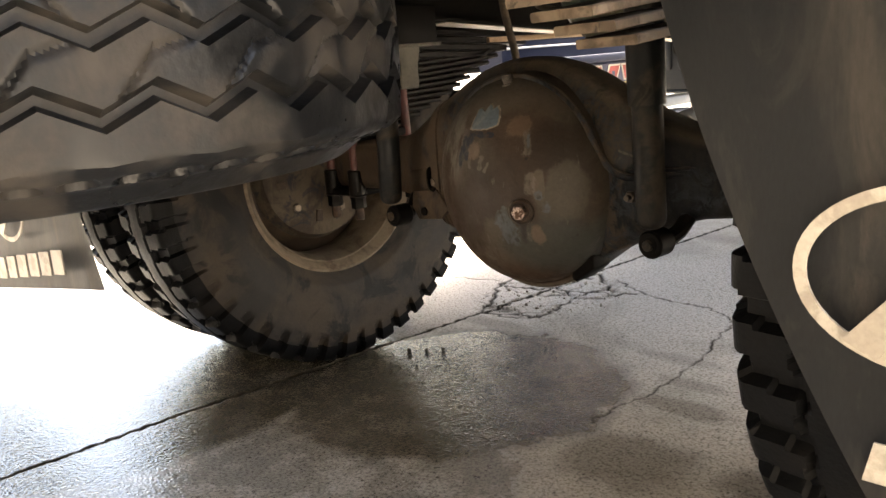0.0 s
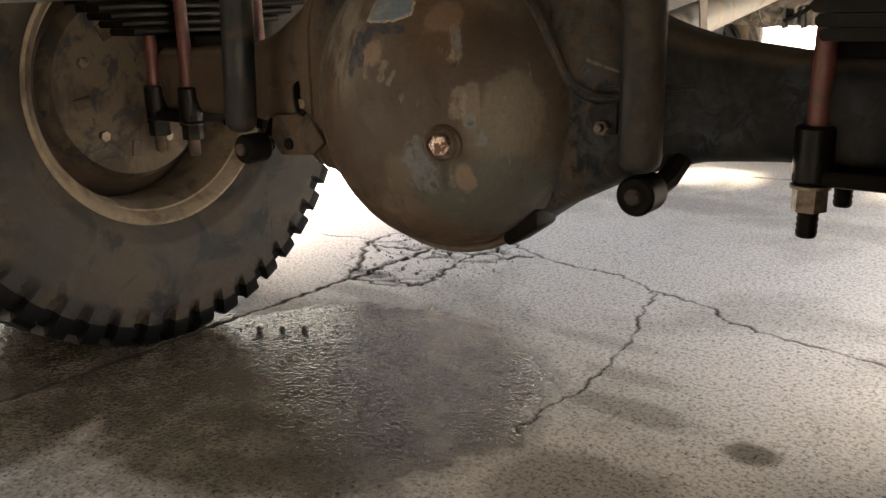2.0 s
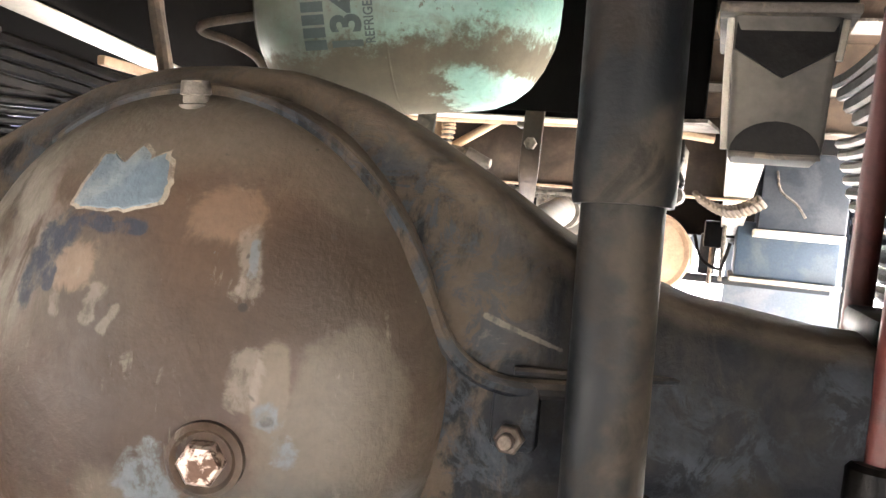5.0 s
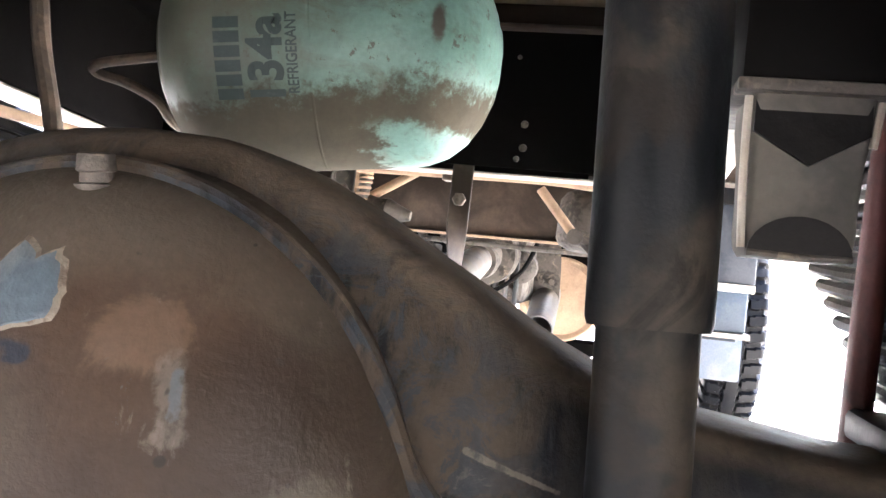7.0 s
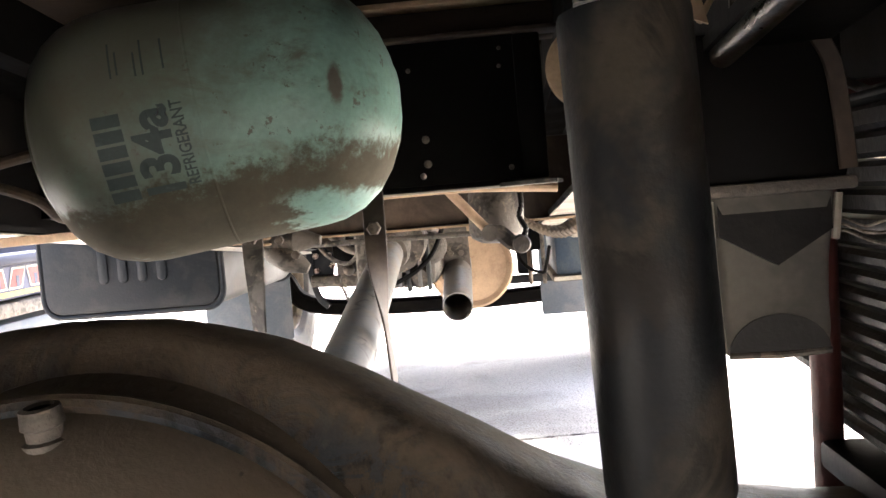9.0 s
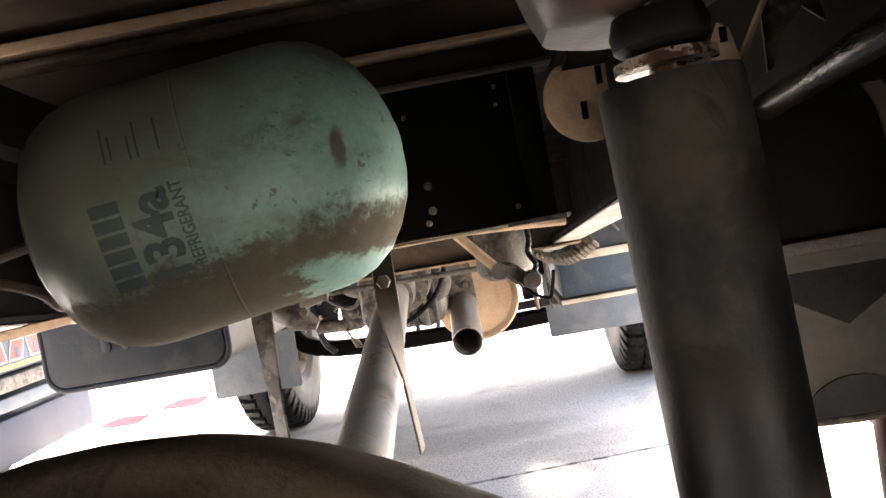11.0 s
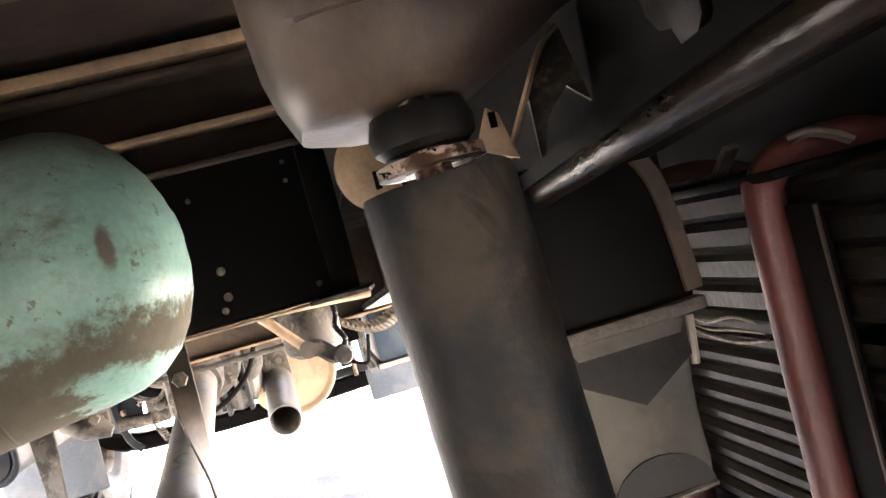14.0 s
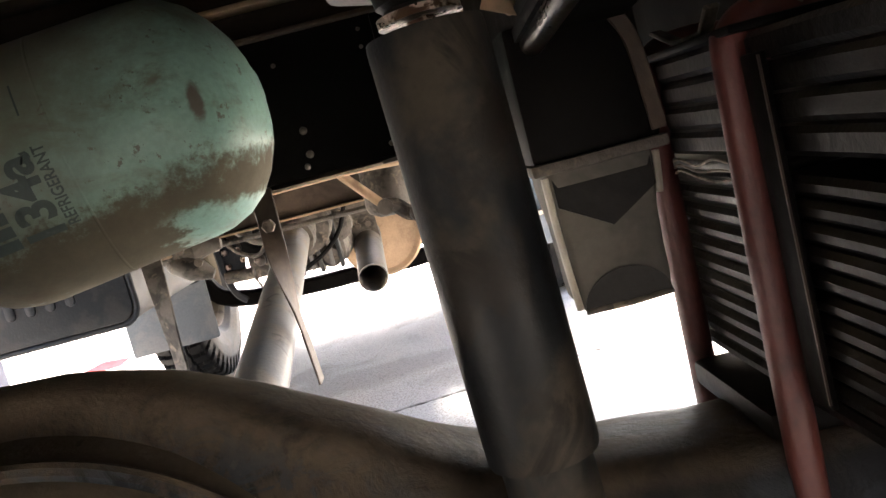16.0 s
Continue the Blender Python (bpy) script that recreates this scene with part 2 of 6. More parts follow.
def axle_paint():
    """Blue-black paint under dust: brown mud towards the wheel on one side, grey-blue scuffs, dust where it can settle."""
    m = bpy.data.materials.new("dusty_axle_paint")
    m.use_nodes = True
    nt = m.node_tree
    b = nt.nodes["Principled BSDF"]
    vec = coords(nt)
    run = coords(nt, (1.0, 1.0, 0.45))
    big, mid = grain(nt, vec, 5.5, 6.0, 0.66, 0.6), grain(nt, run, 16.0, 7.0, 0.7, 0.6)
    scuff, fine = grain(nt, vec, 27.0, 7.0, 0.74, 0.8), grain(nt, vec, 130.0, 4.0, 0.65)
    wob = grain(nt, vec, 46.0, 8.0, 0.8, 0.5)
    sep = nt.nodes.new("ShaderNodeSeparateXYZ")
    nt.links.new(vec, sep.inputs[0])
    g = nt.nodes.new("ShaderNodeNewGeometry")
    nsep = nt.nodes.new("ShaderNodeSeparateXYZ")
    nt.links.new(g.outputs["Normal"], nsep.inputs[0])

    def lay(col, fac, to, k=1.0):
        return mixc(nt, math2(nt, 'MULTIPLY', fac, k), col, to)
    along = math2(nt, 'ADD', sep.outputs[0], math2(nt, 'MULTIPLY', math2(nt, 'SUBTRACT', big, 0.5), 0.22))
    muddy = ramp(nt, along, -0.36, -0.47)
    col = mixc(nt, ramp(nt, mid, 0.40, 0.62), (0.0050, 0.0060, 0.0080), (0.019, 0.0175, 0.0155))
    col = lay(col, math2(nt, 'MULTIPLY', muddy, ramp(nt, mid, 0.44, 0.56)), (0.064, 0.049, 0.034), 0.8)
    col = lay(col, math2(nt, 'MULTIPLY', muddy, ramp(nt, scuff, 0.47, 0.56)), (0.026, 0.031, 0.036), 0.85)
    col = lay(col, math2(nt, 'MULTIPLY', muddy, ramp(nt, scuff, 0.60, 0.68)), (0.110, 0.097, 0.078), 0.4)
    col = lay(col, math2(nt, 'MULTIPLY', ramp(nt, scuff, 0.50, 0.58), ramp(nt, big, 0.42, 0.60)), (0.030, 0.037, 0.044), 0.65)
    col = lay(col, ramp(nt, grain(nt, run, 9.0, 8.0, 0.75, 0.9), 0.57, 0.66), (0.050, 0.040, 0.029), 0.55)
    left = ramp(nt, along, -0.86, -0.94)
    col = lay(col, math2(nt, 'MULTIPLY', left, ramp(nt, mid, 0.30, 0.50)), (0.072, 0.051, 0.034), 0.85)
    up = math2(nt, 'MULTIPLY', ramp(nt, nsep.outputs[2], 0.30, 0.85), ramp(nt, mid, 0.34, 0.58, 0.35, 1.0))
    col = lay(col, math2(nt, 'MULTIPLY', up, ramp(nt, along, -0.22, -0.42, 0.60, 1.0)), (0.140, 0.113, 0.082), 0.9)
    col = lay(col, smear(nt, sep, wob, -0.428, 0.597, -0.369, 0.577, 0.0018), (0.150, 0.132, 0.104), 0.55)
    mul = nt.nodes.new("ShaderNodeMix")
    mul.data_type, mul.blend_type = 'RGBA', 'MULTIPLY'
    mul.inputs[0].default_value = 1.0
    nt.links.new(col, mul.inputs[6])
    nt.links.new(mixc(nt, fine, (0.70, 0.70, 0.70), (1.25, 1.25, 1.25)), mul.inputs[7])
    nt.links.new(mul.outputs[2], b.inputs["Base Color"])
    nt.links.new(ramp(nt, mid, 0.35, 0.65, 0.46, 0.74), b.inputs["Roughness"])
    b.inputs["Specular IOR Level"].default_value = 0.13
    bp = nt.nodes.new("ShaderNodeBump")
    bp.inputs["Strength"].default_value, bp.inputs["Distance"].default_value = 0.4, 0.004
    nt.links.new(math2(nt, 'ADD', math2(nt, 'MULTIPLY', fine, 0.5), math2(nt, 'ADD', scuff, mid)), bp.inputs["Height"])
    nt.links.new(bp.outputs["Normal"], b.inputs["Normal"])
    return m


M_COVER = cover_paint()
M_AXLE = axle_paint()
M_BLUEPAINT = mat("bare_blue_grey_paint", (0.078, 0.104, 0.124), (0.135, 0.152, 0.158), scale=26, rough=0.5, bump=0.3)
M_FLAKE = mat("chipped_mud_edge", (0.20, 0.17, 0.13), (0.11, 0.085, 0.06), scale=70, rough=0.7, bump=0.3, cover=(0.45, 0.6))
M_SHOCK = mat("shock_paint", (0.0050, 0.0060, 0.0068), (0.034, 0.0275, 0.0195), third=(0.010, 0.0078, 0.0058), scale=8.5, rough=0.46, rough2=0.65, cover=(0.49, 0.64), cover3=(0.54, 0.64), bump=0.14, spec=0.22)
M_RED = mat("red_oxide", (0.098, 0.026, 0.021), (0.055, 0.022, 0.018), scale=20, rough=0.5, bump=0.15, cover=(0.45, 0.7))
M_LEAF = mat("spring_steel", (0.0042, 0.0037, 0.0032), (0.011, 0.0088, 0.0066), scale=16, rough=0.36, metal=0.05, cover=(0.50, 0.72), spec=0.10,
             dust=(0.10, 0.08, 0.058), dust_up=(0.6, 1.0))
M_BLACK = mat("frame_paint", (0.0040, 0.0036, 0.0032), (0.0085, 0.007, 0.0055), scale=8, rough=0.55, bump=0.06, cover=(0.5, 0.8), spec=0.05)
M_LIP = mat("worn_glossy_edge", (0.0140, 0.0095, 0.0058), (0.034, 0.022, 0.013), scale=38, rough=0.30, metal=0.0, bump=0.16, fine=210, cover=(0.55, 0.72), spec=0.12, stretch=(1, 0.35, 1))
M_FRAME_DUSTY = mat("dusty_frame", (0.030, 0.0212, 0.0150), (0.076, 0.054, 0.037), scale=7, rough=0.5, cover=(0.42, 0.66), bump=0.1, spec=0.25)
M_TAN = mat("tan_mud", (0.42, 0.29, 0.18), (0.33, 0.23, 0.15), scale=20, rough=0.85, bump=0.2, cover=(0.4, 0.7))
M_BED = mat("bed_underside", (0.040, 0.027, 0.018), (0.020, 0.0145, 0.010), scale=6, rough=0.8, stretch=(0.4, 1, 1), cover=(0.4, 0.7), spec=0.2)
M_DUSTSTEEL = mat("dusty_steel", (0.105, 0.092, 0.076), (0.045, 0.038, 0.031), third=(0.19, 0.155, 0.115), scale=22, rough=0.65, metal=0.15, bump=0.35, cover=(0.46, 0.60), cover3=(0.54, 0.66), spec=0.3)
M_SHAFT = mat("shaft_grey", (0.115, 0.112, 0.106), (0.175, 0.150, 0.118), third=(0.060, 0.050, 0.040), scale=11, rough=0.55, cover=(0.4, 0.65), cover3=(0.55, 0.68))
M_NUT = mat("worn_steel", (0.15, 0.125, 0.098), (0.060, 0.045, 0.034), scale=40, rough=0.48, metal=0.5, cover=(0.45, 0.65))
M_BRIGHT = mat("bright_steel", (0.60, 0.48, 0.40), (0.10, 0.06, 0.04), scale=75, rough=0.3, metal=0.8, cover=(0.47, 0.56))
M_FLAP = mat("flap_rubber", (0.022, 0.0235, 0.0245), (0.074, 0.066, 0.055), third=(0.040, 0.039, 0.036), scale=5, rough=0.55, bump=0.15, cover=(0.47, 0.66), cover3=(0.52, 0.64), stretch=(1.7, 1, 0.6))
M_WHITE = mat("cream_print", (0.50, 0.46, 0.38), (0.36, 0.32, 0.26), scale=20, rough=0.6, bump=0.05)
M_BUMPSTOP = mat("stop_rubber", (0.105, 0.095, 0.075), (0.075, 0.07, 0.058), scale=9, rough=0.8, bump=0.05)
M_BUMPDARK = mat("stop_rubber_dark", (0.0060, 0.0056, 0.0052), (0.011, 0.0098, 0.0086), scale=9, rough=0.42, bump=0.10, spec=0.14)
M_BLUEBOX = mat("blue_grey_box", (0.030, 0.046, 0.066), (0.052, 0.064, 0.074), scale=8, rough=0.6, spec=0.25)
M_TANK = mat("dark_tank_paint", (0.011, 0.0135, 0.017), (0.022, 0.023, 0.024), scale=8, rough=0.55, spec=0.15)
M_TANKSIDE = mat("grey_tank_side", (0.030, 0.031, 0.030), (0.052, 0.048, 0.041), scale=5, rough=0.55, bump=0.06, spec=0.25)
# pale tone: dust, brightened to hold the sunlit ground's reflection on the flanges
M_FLANGE = mat("pale_flange", (0.42, 0.38, 0.31), (0.30, 0.26, 0.20), scale=9, rough=0.42, bump=0.08, third=(0.16, 0.12, 0.085), cover3=(0.62, 0.70))
M_SLATE = mat("slate_panel", (0.020, 0.024, 0.030), (0.036, 0.040, 0.046), scale=7, rough=0.5, spec=0.2)
M_TIP = mat("dusty_leaf_tip", (0.150, 0.112, 0.076), (0.075, 0.054, 0.036), third=(0.030, 0.022, 0.016), scale=18, rough=0.8, bump=0.25, cover=(0.45, 0.62), cover3=(0.58, 0.68))
M_RUSTEND = mat("rusty_thread", (0.060, 0.034, 0.020), (0.030, 0.020, 0.014), scale=50, rough=0.8)
M_GREY = mat("grey_panel", (0.075, 0.088, 0.102), (0.105, 0.112, 0.120), scale=5, rough=0.7, bump=0.05, spec=0.25)
M_HOSE = mat("dusty_hose", (0.055, 0.040, 0.027), (0.11, 0.082, 0.055), scale=20, rough=0.8)
M_INK = mat("stencil_ink", (0.028, 0.045, 0.042), (0.05, 0.07, 0.065), scale=60, rough=0.6, bump=0.0, cover=(0.55, 0.75))
# sign colours are set dim, standing in for the shade on the lettered strip
M_SIGNRED = mat("sign_red", (0.26, 0.022, 0.024), (0.20, 0.02, 0.02), rough=0.5, bump=0.0)
M_SCRAP = mat("faded_red_scrap", (0.20, 0.028, 0.030), (0.16, 0.022, 0.024), rough=0.9, bump=0.0, spec=0.0)
M_SIGNBLUE = mat("sign_blue", (0.012, 0.018, 0.07), (0.010, 0.014, 0.055), rough=0.5, bump=0.0)
M_SIGNYEL = mat("sign_yellow", (0.36, 0.29, 0.05), (0.30, 0.25, 0.05), rough=0.5, bump=0.0)
# white dimmed in its colour to stand in for shade
M_SIGNWHITE = mat("dimmed_sign_white", (0.42, 0.41, 0.38), (0.30, 0.29, 0.27), scale=6, rough=0.5, bump=0.0)


def concrete():
    m = bpy.data.materials.new("wet_concrete")
    m.use_nodes = True
    nt = m.node_tree
    b = nt.nodes["Principled BSDF"]
    vec = coords(nt)
    big = grain(nt, vec, 1.7, 5.0, 0.6, 0.5)
    mid = grain(nt, vec, 9.0, 5.0, 0.65, 0.3)
    fine = grain(nt, vec, 160.0, 2.0, 0.6)
    peb = nt.nodes.new("ShaderNodeTexVoronoi")
    peb.inputs["Scale"].default_value = 145.0
    nt.links.new(vec, peb.inputs["Vector"])
    dry = mixc(nt, ramp(nt, mid, 0.35, 0.65), (0.50, 0.461, 0.400), (0.40, 0.357, 0.295))
    dry = mixc(nt, ramp(nt, peb.outputs["Distance"], 0.15, 0.5), dry, (0.56, 0.516, 0.447))
    cell = nt.nodes.new("ShaderNodeSeparateColor")
    nt.links.new(peb.outputs["Color"], cell.inputs[0])
    pick = math2(nt, 'MULTIPLY', ramp(nt, cell.outputs[0], 0.36, 0.26), ramp(nt, peb.outputs["Distance"], 0.55, 0.30))
    pick = math2(nt, 'MULTIPLY', pick, ramp(nt, grain(nt, vec, 30.0, 5.0, 0.8), 0.47, 0.62))
    speck = math2(nt, 'MAXIMUM', pick, math2(nt, 'MULTIPLY', ramp(nt, grain(nt, vec, 120.0, 4.0, 0.75), 0.50, 0.60), 0.65))
    dry = mixc(nt, math2(nt, 'MULTIPLY', speck, 0.9), dry, (0.105, 0.090, 0.068))
    # the spill: a wet pool with a soft edge round the middle of the bay
    wet = None
    film = None
    for k, (cx, cy, rx, ry) in enumerate(WET_AND_SHADE):
        sub = nt.nodes.new("ShaderNodeVectorMath")
        sub.operation = 'SUBTRACT'
        sub.inputs[1].default_value = (cx, cy, 0)
        nt.links.new(vec, sub.inputs[0])
        sc = nt.nodes.new("ShaderNodeVectorMath")
        sc.operation = 'DIVIDE'
        sc.inputs[1].default_value = (rx, ry, 1000.0)
        nt.links.new(sub.outputs[0], sc.inputs[0])
        ln = nt.nodes.new("ShaderNodeVectorMath")
        ln.operation = 'LENGTH'
        nt.links.new(sc.outputs[0], ln.inputs[0])
        d = math2(nt, 'ADD', ln.outputs["Value"], math2(nt, 'MULTIPLY', math2(nt, 'SUBTRACT', mid, 0.5), 0.36))
        w = ramp(nt, d, 1.12 if k < 2 else 1.20, 0.90)
        film = w if film is None else math2(nt, 'MAXIMUM', film, w)
        if k < 2:
            wet = film
        elif k == 2:
            damp = w
    patchy = ramp(nt, grain(nt, vec, 11.0, 5.0, 0.7, 0.3), 0.34, 0.60)
    soak = math2(nt, 'MULTIPLY', wet, ramp(nt, patchy, 0.0, 1.0, 0.86, 1.0))
    stain = math2(nt, 'MULTIPLY', ramp(nt, big, 0.5, 0.66), 0.35)
    sxy = nt.nodes.new("ShaderNodeSeparateXYZ")
    nt.links.new(vec, sxy.inputs[0])
    for sx, sy, rx, ry, deep in STAINS_AND_SHADE:
        u = math2(nt, 'DIVIDE', math2(nt, 'SUBTRACT', sxy.outputs[0], sx), rx)
        v = math2(nt, 'DIVIDE', math2(nt, 'SUBTRACT', sxy.outputs[1], sy), ry)
        d = math2(nt, 'SQRT', math2(nt, 'ADD', math2(nt, 'MULTIPLY', u, u), math2(nt, 'MULTIPLY', v, v)), 0.0)
        d = math2(nt, 'ADD', d, math2(nt, 'MULTIPLY', math2(nt, 'SUBTRACT', mid, 0.5), 1.3))
        stain = math2(nt, 'MAXIMUM', stain, math2(nt, 'MULTIPLY', ramp(nt, d, 1.35, 0.55), deep))
    dark = math2(nt, 'MAXIMUM', math2(nt, 'MAXIMUM', soak, math2(nt, 'MULTIPLY', damp, ramp(nt, patchy, 0.0, 1.0, 0.22, 0.58))), stain)
    at = nt.nodes.new("ShaderNodeAttribute")
    at.attribute_name = "grime"
    col = mixc(nt, dark, dry, mixc(nt, speck, (0.112, 0.094, 0.065), (0.014, 0.012, 0.010)))
    col = mixc(nt, math2(nt, 'MULTIPLY', at.outputs["Fac"], 0.95), col, (0.016, 0.013, 0.010))
    tone = mixc(nt, fine, (0.6, 0.6, 0.6), (1.3, 1.3, 1.3))
    mul = nt.nodes.new("ShaderNodeMix")
    mul.data_type, mul.blend_type = 'RGBA', 'MULTIPLY'
    mul.inputs[0].default_value = 1.0
    nt.links.new(col, mul.inputs[6])
    nt.links.new(tone, mul.inputs[7])
    nt.links.new(mul.outputs[2], b.inputs["Base Color"])
    nt.links.new(math2(nt, 'SUBTRACT', 0.85, math2(nt, 'MULTIPLY', math2(nt, 'MAXIMUM', soak, film), 0.75)), b.inputs["Roughness"])
    bare = math2(nt, 'SUBTRACT', 1.0, at.outputs["Fac"])
    nt.links.new(math2(nt, 'MULTIPLY', math2(nt, 'MULTIPLY', film, 0.9), bare), b.inputs["Coat Weight"])
    b.inputs["Coat Roughness"].default_value, b.inputs["Coat IOR"].default_value = 0.06, 1.38
    bp = nt.nodes.new("ShaderNodeBump")
    nt.links.new(math2(nt, 'MULTIPLY', math2(nt, 'ADD', 0.14, math2(nt, 'MULTIPLY', film, 0.40)), bare), b.inputs["Specular IOR Level"])
    bp.inputs["Distance"].default_value = 0.004
    pits = grain(nt, vec, 62.0, 3.0, 0.7)
    h = math2(nt, 'ADD', math2(nt, 'MULTIPLY', peb.outputs["Distance"], 0.9), math2(nt, 'ADD', math2(nt, 'ADD', math2(nt, 'MULTIPLY', fine, 0.6), math2(nt, 'MULTIPLY', pits, 0.5)), math2(nt, 'MULTIPLY', mid, 0.6)))
    nt.links.new(h, bp.inputs["Height"])
    nt.links.new(math2(nt, 'ADD', 0.09, math2(nt, 'MULTIPLY', film, 0.19)), bp.inputs["Strength"])
    nt.links.new(bp.outputs["Normal"], b.inputs["Normal"])
    nt.links.new(bp.outputs["Normal"], b.inputs["Coat Normal"])
    return m


# wet pools; the second, by the left tyre, also paints the tyre's shadow
WET_AND_SHADE = [(-0.965, 1.60, 0.42, 0.425), (-1.56, 1.12, 0.43, 0.72), (-1.0, 0.75, 0.66, 0.85), (-2.2, 0.95, 1.2, 0.95)]
STAINS_AND_SHADE = [(-0.225, 1.766, 0.044, 0.037, 0.85), (-0.44, 1.80, 0.13, 0.045, 0.55), (-0.50, 1.93, 0.10, 0.035, 0.40), (-0.14, 1.57, 0.09, 0.06, 0.60), (-0.40, 1.52, 0.14, 0.12, 0.60), (-0.62, 2.06, 0.12, 0.03, 0.30), (-1.22, 2.02, 0.16, 0.04, 0.35), (-0.30, 2.42, 0.20, 0.05, 0.25),
          # far stains, which also put the tan tone of the truck's shadow into the concrete
          (-0.95, 3.35, 0.45, 0.12, 0.35), (-0.40, 3.25, 0.40, 0.10, 0.30), (-0.75, 4.55, 0.55, 0.18, 0.32), (-0.15, 4.25, 0.35, 0.16, 0.30), (-1.5, 3.1, 0.4, 0.2, 0.3)]
M_CONCRETE = concrete()


# ---- building helpers ----
def part(name, bm, material, parent=None, label="", smooth=35.0):
    """Links a bmesh or a mesh as one mesh object under a thing or under a part."""
    if isinstance(bm, bmesh.types.BMesh):
        me = bpy.data.meshes.new(name)
        bmesh.ops.recalc_face_normals(bm, faces=bm.faces)
        bm.to_mesh(me)
        bm.free()
    else:
        me = bm
    if not me.materials:
        me.materials.append(material)
    if smooth:
        me.shade_smooth()
        me.set_sharp_from_angle(angle=radians(smooth))
    ob = new(name, me)
    if parent is not None:
        ob.parent = parent
        ob.matrix_parent_inverse = base_of(parent).inverted()
    if label:
        tagged(ob, label)
    return ob


def base_of(ob):
    """Where a fresh thing or part stands, before the scene is evaluated."""
    if ob.parent is None:
        return ob.matrix_basis.copy()
    return base_of(ob.parent) @ ob.matrix_parent_inverse @ ob.matrix_basis


def thing(name, at, label, category, group="", kind=""):
    ob = new(name)
    ob.empty_display_size = 0.05
    ob.matrix_basis = Matrix.Translation(at)
    return tagged(ob, label, category, group, kind)


def box(x0, x1, y0, y1, z0, z1, bevel=0.0, seg=2):
    bm = bmesh.new()
    bmesh.ops.create_cube(bm, size=1.0)
    for v in bm.verts:
        v.co = Vector(((x0 + x1) / 2 + v.co.x * (x1 - x0), (y0 + y1) / 2 + v.co.y * (y1 - y0), (z0 + z1) / 2 + v.co.z * (z1 - z0)))
    if bevel:
        bmesh.ops.bevel(bm, geom=bm.edges[:], offset=bevel, segments=seg, affect='EDGES', profile=0.5)
    return bm


def basis(way):
    way = Vector(way).normalized()
    side = way.cross(Vector((0, 0, 1)) if abs(way.z) < 0.9 else Vector((0, 1, 0))).normalized()
    return way, side, side.cross(way)


def lathe(profile, at, way, seg=48, into=None):
    """A turned body: profile of (distance along way, radius) from at."""
    bm = into or bmesh.new()
    way, u, v = basis(way)
    at = Vector(at)
    rings = []
    for a, r in profile:
        if r < 1e-6:
            rings.append([bm.verts.new(at + way * a)])
        else:
            rings.append([bm.verts.new(at + way * a + (u * math.cos(k) + v * math.sin(k)) * r)
                          for k in (2 * math.pi * i / seg for i in range(seg))])
    for p, q in zip(rings, rings[1:]):
        for i in range(seg):
            j = (i + 1) % seg
            if len(p) == 1 and len(q) > 1:
                bm.faces.new((p[0], q[i], q[j]))
            elif len(q) == 1 and len(p) > 1:
                bm.faces.new((p[i], q[0], p[j]))
            elif len(p) > 1:
                bm.faces.new((p[i], q[i], q[j], p[j]))
    return bm


def rod(a, b, r, seg=20, bevel=0.15, into=None):
    """A round bar from a to b with softened ends."""
    a, b = Vector(a), Vector(b)
    n = (b - a).length
    c = min(r * bevel, n * 0.2)
    return lathe([(0, 0), (0, r - c), (c, r), (n - c, r), (n, r - c), (n, 0)], a, b - a, seg, into)


def hexnut(at, way, across, h, into=None):
    bm = into or bmesh.new()
    r = across / math.sqrt(3)
    return lathe([(0, 0), (0, r), (h * 0.85, r), (h, r * 0.86), (h, 0)], at, way, 6, bm)


def curve(points, n=8):
    """A smooth run of places through the points."""
    p = [Vector(q) for q in points]
    p = [p[0] * 2 - p[1]] + p + [p[-1] * 2 - p[-2]]
    out = []
    for i in range(1, len(p) - 2):
        for k in range(n):
            t = k / n
            out.append(0.5 * ((2 * p[i]) + (p[i + 1] - p[i - 1]) * t + (2 * p[i - 1] - 5 * p[i] + 4 * p[i + 1] - p[i + 2]) * t * t
                              + (3 * p[i] - p[i - 1] - 3 * p[i + 1] + p[i + 2]) * t ** 3))
    return out + [p[-2]]


def sweep(points, profile, up=(0, 0, 1), into=None, ups=None):
    """Carries a closed outline of (side, up) along the points."""
    bm = into or bmesh.new()
    pts = [Vector(p) for p in points]
    rings = []
    for i, p in enumerate(pts):
        t = (pts[min(i + 1, len(pts) - 1)] - pts[max(i - 1, 0)]).normalized()
        w = Vector(ups[i] if ups else up)
        side = t.cross(w).normalized()
        w = side.cross(t).normalized()
        rings.append([bm.verts.new(p + side * a + w * b) for a, b in profile])
    n = len(profile)
    for p, q in zip(rings, rings[1:]):
        for i in range(n):
            bm.faces.new((p[i], p[(i + 1) % n], q[(i + 1) % n], q[i]))
    bm.faces.new(rings[0])
    bm.faces.new(rings[-1][::-1])
    return bm


def tube(points, r, seg=12, up=(0.13, 0.2, 1), into=None):
    return sweep(points, [(r * math.cos(2 * math.pi * i / seg), r * math.sin(2 * math.pi * i / seg)) for i in range(seg)], up, into)


def flat(w, t, c=0.0):
    """The outline of a flat bar w wide and t thick."""
    c = c or t * 0.3
    a, b = w / 2, t / 2
    return [(-a, -b + c), (-a + c, -b), (a - c, -b), (a, -b + c), (a, b - c), (a - c, b), (-a + c, b), (-a, b - c)]


